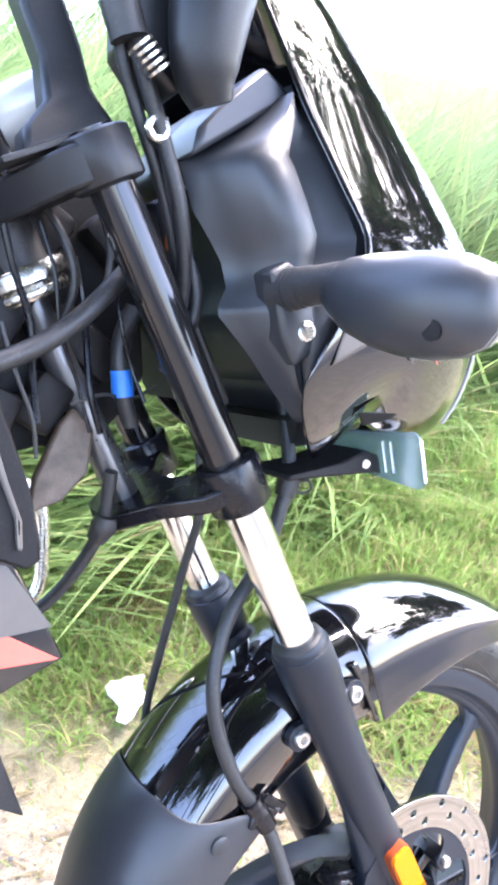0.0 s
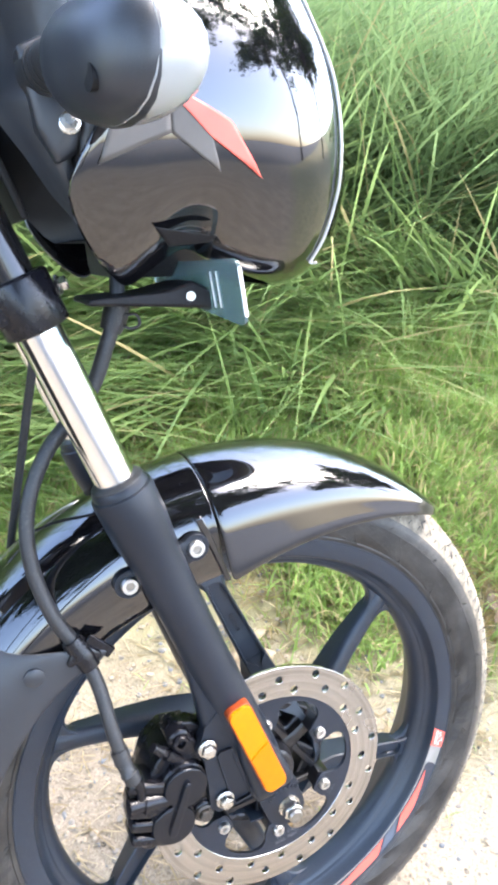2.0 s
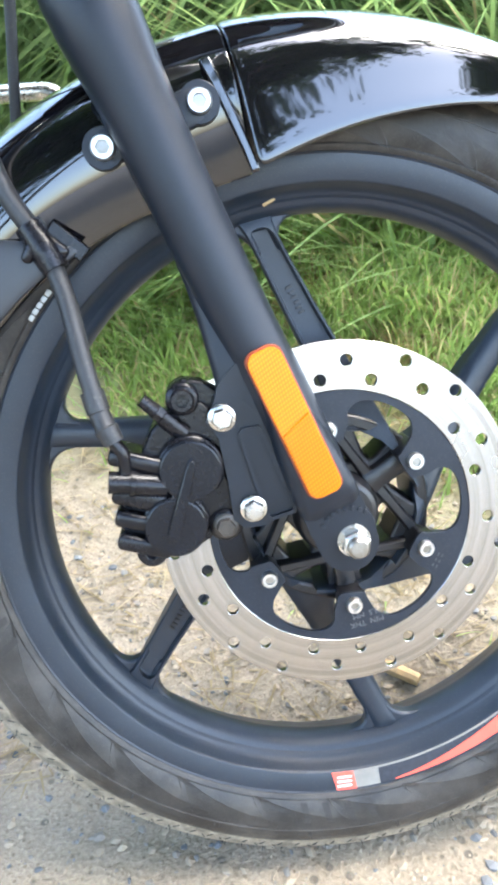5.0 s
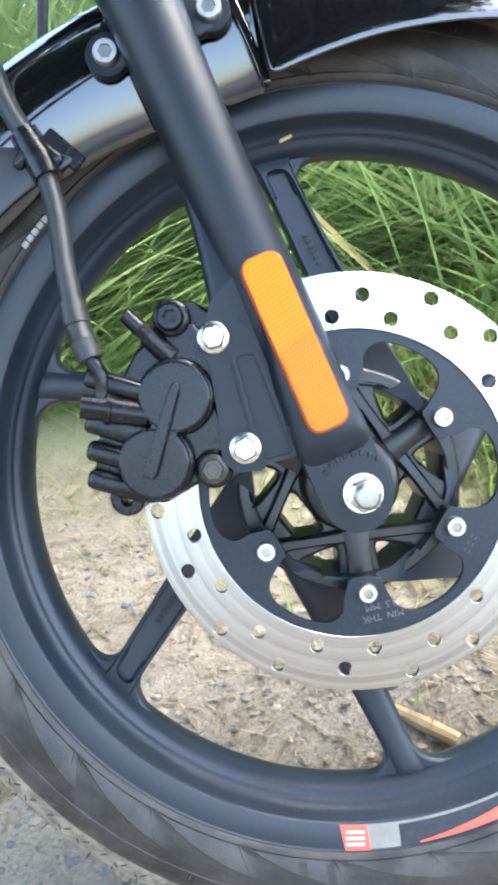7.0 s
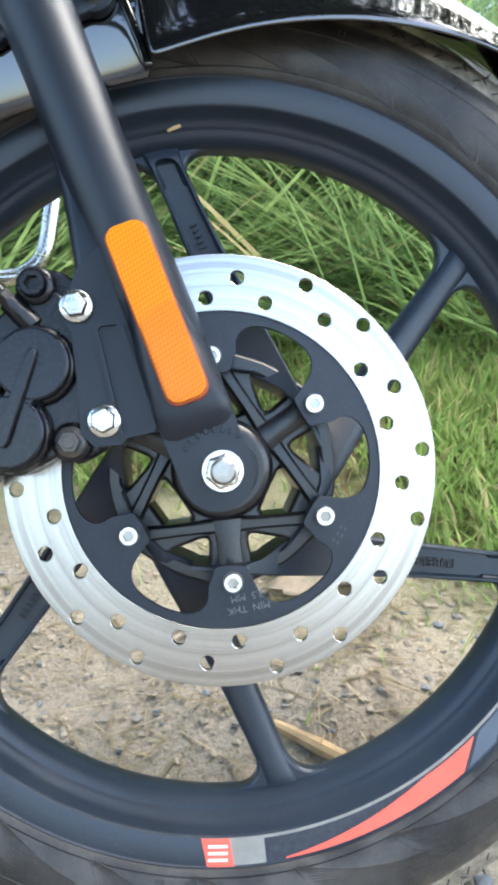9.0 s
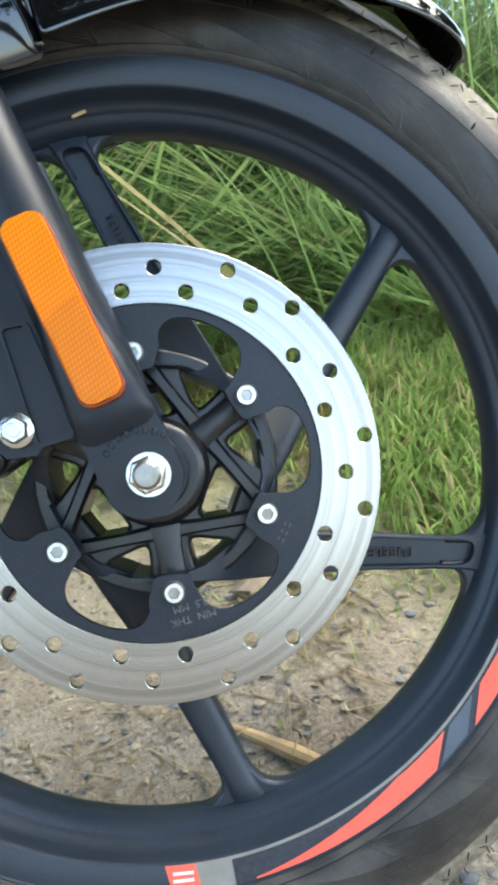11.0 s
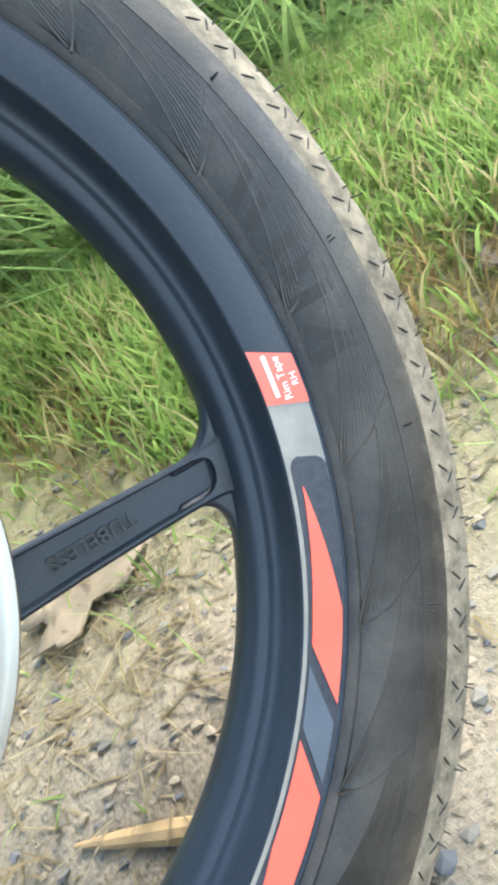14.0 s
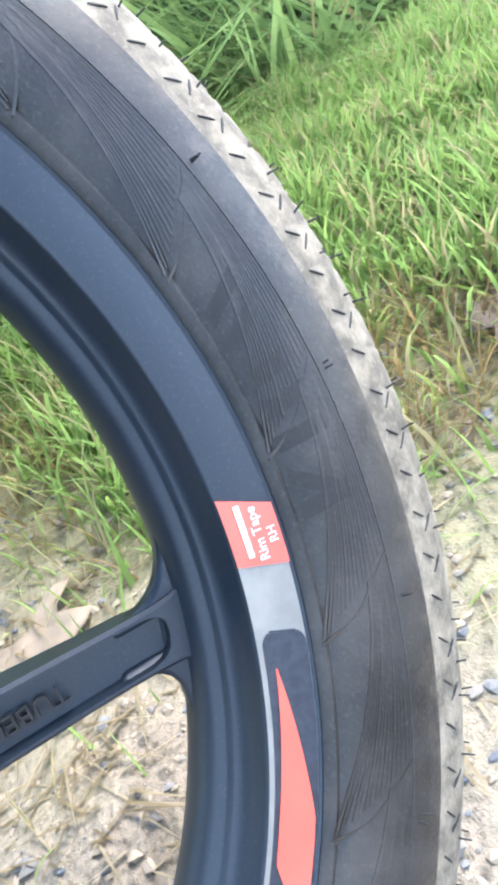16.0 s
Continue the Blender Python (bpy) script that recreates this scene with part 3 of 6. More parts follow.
def spoke_mesh(k):
    c, d, s = spoke_frame(k)
    rings = []
    for along_m, w, depth, top, pocket in (
            (-0.012, 0.0105, 0.000, -0.0470, 0), (0.010, 0.0118, 0.000, -0.0455, 0), (0.028, 0.0126, 0.003, -0.0410, 0), (0.044, 0.0128, 0.008, -0.0345, 0), (0.060, 0.0128, 0.013, -0.0265, 0),
            (0.078, 0.0126, 0.016, -0.0190, 0), (0.086, 0.0125, 0.0165, -0.0168, 0.2), (0.092, 0.0124, 0.017, -0.0152, 1), (0.100, 0.0122, 0.017, -0.0135, 1), (0.135, 0.0110, 0.015, -0.0110, 1), (0.165, 0.0102, 0.010, -0.0113, 1),
            (0.1780, 0.0100, 0.008, -0.0120, 1), (0.1845, 0.0101, 0.005, -0.0124, 0.97), (0.1880, 0.0102, 0.004, -0.0126, 0.86), (0.1900, 0.0103, 0.003, -0.0127, 0.70), (0.1912, 0.0104, 0.003, -0.0127, 0.50), (0.1918, 0.0104, 0.003, -0.0127, 0.10), (0.1945, 0.0108, 0.003, -0.0124, 0), (0.1975, 0.0116, 0.003, -0.0118, 0), (0.2005, 0.0128, 0.002, -0.0110, 0), (0.2030, 0.0146, 0.002, -0.0102, 0)):
        reach = math.hypot(along_m, 0.048)
        p, dip = max(0.0008, (w - 0.0021) * pocket), 0.0058 * float(np.clip((pocket - 0.1) / 0.5, 0, 1))
        q = p * 0.88
        shape = [(-w, top + 0.0015), (-w + 0.0012, top), (-p, top), (-q, top + dip), (q, top + dip), (p, top), (w - 0.0012, top), (w, top + 0.0015), (w * 0.86, depth), (-w * 0.86, depth)]
        if k % 2 == 0:
            shape = [(-w, top + 0.0085), (-w * 0.93, top + 0.0045), (-w * 0.72, top + 0.0018), (-w * 0.35, top + 0.0003), (w * 0.35, top + 0.0003), (w * 0.72, top + 0.0018), (w * 0.93, top + 0.0045), (w, top + 0.0085), (w * 0.86, depth), (-w * 0.86, depth)]
        if along_m < 0.09:
            limit = math.sqrt(0.0585 ** 2 - along_m ** 2) - 0.048 if along_m < 0.0585 else -1.0
            fillet = 0.010 * math.exp(-((along_m - 0.058) / 0.014) ** 2)
            shape = [(max(u - fillet if u < 0 else u, limit + 0.1 * (u + w)), v) for u, v in shape]
        rings.append([c + d * (along_m if along_m < 0.13 else math.sqrt(reach ** 2 - (0.048 + u) ** 2)) + s * u + Vector((0, v, 0)) for u, v in shape])
    return loft(rings)


def spoke_foot(k, q):
    """The low curved web that joins one side of a spoke to the rim."""
    c, d, s = spoke_frame(k)

    def at(u, r):
        return c + s * u + d * math.sqrt(r * r - (0.048 + u) ** 2)
    w, size = 0.0090, 0.0215
    start, corner, end = at(q * w, 0.2022 - size), at(q * w, 0.2022), at(q * (w + size), 0.2022)
    curve = []
    for i in range(9):
        f = i / 8
        curve.append(start.lerp(corner, f).lerp(corner.lerp(end, f), f))
    outline = curve + [at(q * (w + size), 0.206), at(q * (w + size / 2), 0.206), at(q * w * 0.6, 0.206), at(q * w * 0.6, 0.2022 - size)]
    return plate([[(v.x, v.z) for v in outline]], -0.0095, 0.0010)


for k in range(6):
    part("spoke", spoke_mesh(k), rim_paint, wheel, smooth=32)
    for q in (-1, 1):
        part("spoke_foot", spoke_foot(k, q), rim_paint, wheel, bevel=0.0022)

# raised words on one spoke, cast marks on the others
for k in range(6):
    c, d, s = spoke_frame(k)
    place = c + d * 0.138 + Vector((0, -0.0086 if k % 2 else -0.0104, 0))
    m = Matrix.Translation(place) @ Matrix((-d, s, Vector((0, -1, 0)))).transposed().to_4x4()
    if k == 5:
        words("TUBELESS", 0.0086, m, hub_paint, wheel, depth=0.0012)
    else:
        bm = bmesh.new()
        for i in range(6):
            block((0.0018, 0.0042, 0.0006), 0.0002, 1, m @ Matrix.Translation(((i - 2.5) * 0.0038, 0, -0.0001)), bm)
        tagged(part("cast_mark", bm, hub_paint, wheel), kind="stuff")


def hub_mesh():
    """Hub barrel, six arms to the disc bolts and the webs between them, with windows."""
    bm = lathe([(0.012, -0.056), (0.0255, -0.056), (0.0275, -0.053), (0.0280, -0.040), (0.0280, -0.030), (0.0285, 0.000), (0.0285, 0.030), (0.030, 0.05), (0.012, 0.05)], 64)
    outline = []
    for k in range(6):
        a = 36 + 60 * k
        for da, r in ((-9, 0.0695), (0, 0.0715), (9, 0.0695), (14, 0.0685), (22, 0.0680), (30, 0.0680), (38, 0.0680), (46, 0.0685)):
            t = radians(a + da)
            outline.append((r * math.cos(t), r * math.sin(t)))
    holes = []

    def soft(corners, q=0.22):
        """A hole with rounded corners, from (radius, degrees)."""
        p = [Vector((r * math.cos(radians(a)), r * math.sin(radians(a)))) for r, a in corners]
        out = []
        for i, v in enumerate(p):
            a, b = p[i - 1], p[(i + 1) % len(p)]
            out += [v.lerp(a, q), v.lerp(a, q * 0.35).lerp(v.lerp(b, q * 0.35), 0.5), v.lerp(b, q)]
        return [tuple(v) for v in out]
    for b in (36, 156, -84):
        holes.append(soft([(0.0418, b + 17), (0.0600, b + 13), (0.0590, b + 38)]))
        holes.append(soft([(0.0418, b - 17), (0.0590, b - 38), (0.0600, b - 13)]))
        c = b + 60
        holes.append(soft([(0.0345, c + 24), (0.0310, c), (0.0345, c - 24), (0.0470, c - 14), (0.0470, c + 14)]))
    # windows with draft: wider in front than behind
    front = []
    for hole in holes:
        mid = sum((Vector(p) for p in hole), Vector((0, 0))) / len(hole)
        front.append((mid, [mid + (Vector(p) - mid) * 1.12 for p in hole]))
    web = plate([outline] + [[tuple(p) for p in loop] for _, loop in front], -0.0370, -0.0090)
    for v in web.verts:
        if v.co.y > -0.010:
            flat = Vector((v.co.x, v.co.z))
            for mid, loop in front:
                if min((flat - p).length for p in loop) < 1e-5:
                    v.co.x, v.co.z = mid + (flat - mid) / 1.12
    return add(bm, web)


def rib(one, two, w, front, back, bm):
    """A deep cast rib between two points of the wheel's plane, thicker at its root."""
    d = (two - one).normalized()
    n = Vector((-d.z, 0, d.x))
    rings = []
    for p, k, y in ((one, 1.15, front + 0.001), (one.lerp(two, 0.33), 0.92, front), (one.lerp(two, 0.66), 0.92, front), (two, 1.1, front)):
        h = w * k
        rings.append([p + n * u + Vector((0, v, 0)) for u, v in ((-h * 1.15, back), (-h, front + 0.006), (-h * 0.92, front + 0.0018), (-h * 0.55, y), (h * 0.55, y), (h * 0.92, front + 0.0018), (h, front + 0.006), (h * 1.15, back))])
    loft(rings, bm)


hub = part("hub", hub_mesh(), hub_paint, wheel, bevel=0.0020)
part("hub_ring", lathe([(0.0200, -0.0400), (0.0200, -0.0530), (0.0262, -0.0530), (0.0274, -0.0518), (0.0280, -0.0480), (0.0292, -0.0462), (0.0298, -0.0440), (0.0302, -0.0300)], 64), hub_paint, wheel, "black hub boss behind the fork")
for k in range(6):
    t = radians(36 + 60 * k)
    way = Vector((math.cos(t), 0, math.sin(t)))
    bm = bmesh.new()
    if k % 2 == 0:
        rib(way * 0.030, way * 0.066, 0.0078, -0.0450, -0.0100, bm)
    else:
        for q in (-1, 1):
            h, e = t + q * radians(54), t + q * 0.07
            rib(Vector((0.0335 * math.cos(h), 0, 0.0335 * math.sin(h))), Vector((0.0610 * math.cos(e), 0, 0.0610 * math.sin(e))), 0.0042, -0.0440, -0.0100, bm)
    block((0.0165, 0.034, 0.0170), 0.0022, 2, Matrix.Translation(way * 0.0635 + Vector((0, -0.0395, 0))) @ Matrix.Rotation(-t, 4, "Y"), bm)
    part("hub_arm", bm, hub_paint, wheel)

# printed tape along the rim face
FACE = -0.0336


def tape(mat, inner, outer, lift, label="", r0=0.2190, r1=0.2357, n=40):
    """A film on the rim face: start and end angle at its inner edge and at its outer edge."""
    bm = bmesh.new()
    rows = []
    for k in range(n + 1):
        f = k / n
        a, b = radians(inner[0] + (inner[1] - inner[0]) * f), radians(outer[0] + (outer[1] - outer[0]) * f)
        row = []
        for y in (FACE, FACE - lift):
            row += [bm.verts.new((r0 * math.cos(a), y, r0 * math.sin(a))), bm.verts.new((r1 * math.cos(b), y, r1 * math.sin(b)))]
        rows.append([row[0], row[1], row[3], row[2]])
    for ra, rb in zip(rows, rows[1:]):
        for i in range(4):
            bm.faces.new((ra[i], ra[(i + 1) % 4], rb[(i + 1) % 4], rb[i]))
    bm.faces.new(rows[0])
    bm.faces.new(list(reversed(rows[-1])))
    return part("rim_tape", bm, mat, wheel, label)


RED = "coral red tape printed with small white words"
tape(tape_grey, (-13.7, -92.4), (-14.7, -91.6), 0.0003, "worn silver-grey rim tape", n=80)
tape(coral, (-8.3, -13.9), (-10.1, -14.8), 0.0006, RED)
tape(coral, (-88.2, -92.6), (-87.6, -91.5), 0.0006, RED)
tape(tape_navy, (-20.6, -82.9), (-20.9, -82.9), 0.0006, "dark navy tape field", 0.2207, 0.2349, n=80)
for k in range(7):
    f0, f1 = k / 7, (k + 1) / 7
    inset = 0.0046 * (1 - math.sqrt(1 - (1 - (f0 + f1) / 2) ** 2))
    tape(tape_navy, (-19.4 - 1.2 * f0, -19.4 - 1.2 * f1), (-19.8 - 1.1 * f0, -19.8 - 1.1 * f1), 0.0006, "", 0.2207 + inset, 0.2349 - inset, n=2)
part("rim_tape", arc_patch(0.2236, 0.2240, -22.4, -34.1, FACE - 0.0006, 0.0004, r0b=0.2222, r1b=0.2340, n=24), coral, wheel, "coral red spear on the tape")
tape(coral, (-34.1, -37.4), (-34.1, -42.7), 0.0010, "", 0.2222, 0.2340)
tape(tape_slate, (-39.3, -45.0), (-44.4, -49.8), 0.0010, "slate blue slanted stripe", 0.2216, 0.2336)
tape(coral, (-46.2, -56.0), (-50.9, -56.0), 0.0010, "", 0.2216, 0.2340)
part("rim_tape", arc_patch(0.2216, 0.2340, -56.0, -80.0, FACE - 0.0006, 0.0004, r0b=0.2338, r1b=0.2343, n=40), coral, wheel, "coral red tapering stripe")


def on_face(r, a, turn=0.0, y=FACE - 0.0008):
    """A pose on the rim face: local x runs along the rim, local y outwards."""
    t = radians(a)
    e = Vector((math.cos(t), 0, math.sin(t)))
    f = Vector((math.sin(t), 0, -math.cos(t)))
    return Matrix.Translation(Vector((r * math.cos(t), y, r * math.sin(t)))) @ Matrix((-f, -e, Vector((0, -1, 0)))).transposed().to_4x4() @ Matrix.Rotation(turn, 4, "Z")


words("Rim Tape", 0.0044, on_face(0.2282, -11.9), white_paint, wheel, depth=0.0001)
words("RH", 0.0040, on_face(0.2327, -12.3), white_paint, wheel, depth=0.0001)
part("print_bar", block((0.0165, 0.0018, 0.0003), 0, 1, on_face(0.2240, -11.4)), white_paint, wheel)
for r in (0.2235, 0.2275, 0.2315):
    part("print_bar", block((0.0115, 0.0016, 0.0003), 0, 1, on_face(r, -90.0)), white_paint, wheel)

# small rubber hairs left on the tread and the sidewall
rng = np.random.default_rng(5)
bm = bmesh.new()
for k in range(230):
    a = 2 * math.pi * (k + rng.uniform(-0.2, 0.2)) / 115
    y, r = ((-0.0185, 0.2985) if k % 2 else (-0.0300, 0.2895))
    if k % 5 == 4:
        y, r = -0.0408, 0.2660
    e = Vector((math.cos(a), 0, math.sin(a)))
    o = e * r + Vector((0, y, 0))
    out = (e * rng.uniform(0.7, 1.2) + Vector((rng.uniform(-.3, .3), -1.1 if y < -0.035 else -0.55, rng.uniform(-.3, .3)))).normalized()
    tube([o, o + out * rng.uniform(0.0025, 0.0055)], [0.00042, 0.0003], 5, 1, bm)
tagged(part("rubber_hairs", bm, spew_rubber, wheel), kind="stuff")

# raised sidewall marks, ribs and mould lines
def on_sidewall(r, a, lift=0.0001):
    y = -float(np.interp(r, [p[0] for p in TYRE[5:16]], [-p[1] for p in TYRE[5:16]])) - lift
    t = radians(a)
    return Vector((r * math.cos(t), y, r * math.sin(t)))


mark_rubber = material("mark_rubber", (0.016, 0.0155, 0.015), 0.68, spot_scale=60, grain=0.2, dust=0.1, dust_colour=(0.12, 0.11, 0.095))
for a, tilt in ((3.6, 2.2), (1.2, 2.2), (-1.6, 0.6), (-4.0, 0.6), (-6.4, 0.3), (-8.8, -2.4), (-11.6, 0.8), (186, 1), (190, 1), (194, 1), (198, 1), (262, 1), (266, 1), (270, 1), (274, 1)):
    bm = bmesh.new()
    rows = [[bm.verts.new(on_sidewall(0.2425 + 0.0160 * q, a - 0.62 + f * 1.24 + tilt * q, 0.0002)) for f in (0, 0.5, 1)] for q in np.linspace(0, 1, 6)]
    for ra, rb in zip(rows, rows[1:]):
        for m in (0, 1):
            bm.faces.new((ra[m], ra[m + 1], rb[m + 1], rb[m]))
    part("sidewall_mark", bm, mark_rubber, wheel, "raised rubber letter block on the sidewall")
# short dark sipes across the dusty shoulder of the tread
bm = bmesh.new()
for k in range(125):
    for sg in (1, -1):
        base = 2.88 * k + (0.0 if sg > 0 else 1.1)
        for r0, r1, lean, start in ((0.2800, 0.2850, -0.70, 0.0), (0.2840, 0.2890, 0.80, 1.30))[:2 if k % 3 else 1]:
            pts = []
            for q in (0.0, 0.35, 0.7, 1.0):
                r = r0 + (r1 - r0) * q
                y = float(np.interp(r, [p[0] for p in TYRE[10:19]], [-p[1] for p in TYRE[10:19]])) + 0.0002
                t = radians(base + start + lean * q)
                pts.append((r * math.cos(t), -y * sg, r * math.sin(t)))
            tube(pts, [0.00030, 0.00046, 0.00046, 0.00026], 5, 2, bm)
tagged(part("tread_sipe", bm, spew_rubber, wheel, "dark sipes in the tread shoulder"), kind="stuff")
bm = bmesh.new()


def side_line(points, r, bm):
    tube([on_sidewall(q, a, -r * 0.25) for q, a in points], r, 4, 2, bm)


for k in range(25):
    base = -30.4 + 14.4 * k
    side_line([(0.2636, base), (0.2580, base - 1.6), (0.2512, base - 3.5), (0.2450, base - 4.6), (0.2390, base - 5.4)], 0.00060, bm)
    for j in range(15):
        f = j / 14
        r0, r1, a0, a1 = 0.2560 + 0.0072 * f, 0.2395 + 0.0236 * f, base + 12.8 + 1.2 * f, base - 5.2 * (1 - f) + 0.25
        side_line([(r0 + (r1 - r0) * q ** 1.35, a0 + (a1 - a0) * q) for q in (0, 0.2, 0.4, 0.6, 0.8, 1)], 0.00036 if j % 5 else 0.00052, bm)
tagged(part("sidewall_rib", bm, tyre_rubber, wheel, "fans of fine mould ribs in the sidewall"), kind="stuff")
part("shoulder_line", lathe([(0.2634, -0.0414), (0.2640, -0.0421), (0.2646, -0.0414)], 160), tyre_rubber, wheel, "thin raised line below the tread")

# brake disc
loops = [circle(0, 0, 0.1205, 144), circle(0, 0, 0.0886, 120)]
pattern = (0.1135, 0.0960, 0.1076, 0.0960, 0.1136, 0.1016)
for k in range(36):
    a = radians(6.2 + 10 * k)
    loops.append(circle(pattern[k % 6] * math.cos(a), pattern[k % 6] * math.sin(a), 0.0040, 14))
disc = part("brake_disc", plate(loops, -0.0570, -0.0610), disc_metal, bike, "brushed steel brake disc with drilled holes", bevel=0.0004, smooth=4)
inner = []
for k in range(6):
    a = 36 + 60 * k
    for da, r in ((-8, 0.0545), (8, 0.0560), (9.5, 0.0600), (10.5, 0.0660), (12.5, 0.0745), (17, 0.0805), (24, 0.0828), (33, 0.0835), (41, 0.0825), (46, 0.0790), (48.5, 0.0730), (48.0, 0.0670), (49.5, 0.0600)):
        t = radians(a + da)
        inner.append((r * math.cos(t), r * math.sin(t)))
ring = [Vector((x, 0, z)) for x, z in inner]
inner = []
for i in range(len(ring)):
    pa, pb, pc, pd = ring[i - 1], ring[i], ring[(i + 1) % len(ring)], ring[(i + 2) % len(ring)]
    for f in (0.0, 0.25, 0.5, 0.75):
        q = 0.5 * (2 * pb + (pc - pa) * f + (2 * pa - 5 * pb + 4 * pc - pd) * f * f + (3 * pb - pa - 3 * pc + pd) * f ** 3)
        inner.append((q.x, q.z))
part("disc_carrier", plate([circle(0, 0, 0.0884, 120), inner], -0.0572, -0.0604), carrier_paint, disc, "black painted disc carrier", bevel=0.0006)
for k in range(6):
    a = radians(36 + 60 * k)
    seat = (0.063 * math.cos(a), -0.0604, 0.063 * math.sin(a))
    bolt = part("bolt", socket_bolt(seat, 0.0057, 0.0045), bolt_steel, disc)
    part("socket", socket_shade(seat, 0.0031, 0.0030), dull_steel, bolt)
bm = bmesh.new()
for r, n, a in ((0.0742, 3, -27.0), (0.0770, 3, -27.0)):
    for i in range(n):
        t = radians(a + (i - n / 2) * 3.2)
        o = Vector((r * math.cos(t), -0.0605, r * math.sin(t)))
        block((0.0010, 0.0003, 0.0020), 0, 1, Matrix.Translation(o) @ Matrix.Rotation(-t, 4, "Y"), bm)
tagged(part("stamped_mark", bm, mark_grey, disc), kind="stuff")
t = radians(-78.5)
d = Vector((math.cos(t), 0, math.sin(t)))
for text, r in (("MIN  THK", 0.0785), ("3.5  MM", 0.0720)):
    m = Matrix.Translation(d * r + Vector((0, -0.0605, 0))) @ Matrix((Vector((d.z, 0, -d.x)), d, Vector((0, -1, 0)))).transposed().to_4x4()
    words(text, 0.0056, m, stamp_grey, disc, depth=0.0002)

# fork: two legs, tubes and the clamps
UP = Vector((-0.3730, 0, 0.9278))
FWD = Vector((0.9278, 0, 0.3730))
FOOT = Vector((-0.0036, 0, 0))


def fork_at(s, y=0.0, f=0.0):
    """A point s metres up the fork from the axle, f metres ahead of its line."""
    return FOOT + UP * s + FWD * f + Vector((0, y, 0))


def turned(profile, y, segs=40, bm=None, f=0.0):
    rings = []
    for s, r in profile:
        o = fork_at(s, y, f)
        rings.append([o + (FWD * math.cos(2 * math.pi * k / segs) + Vector((0, -1, 0)) * math.sin(2 * math.pi * k / segs)) * r for k in range(segs)])
    return loft(rings, bm)


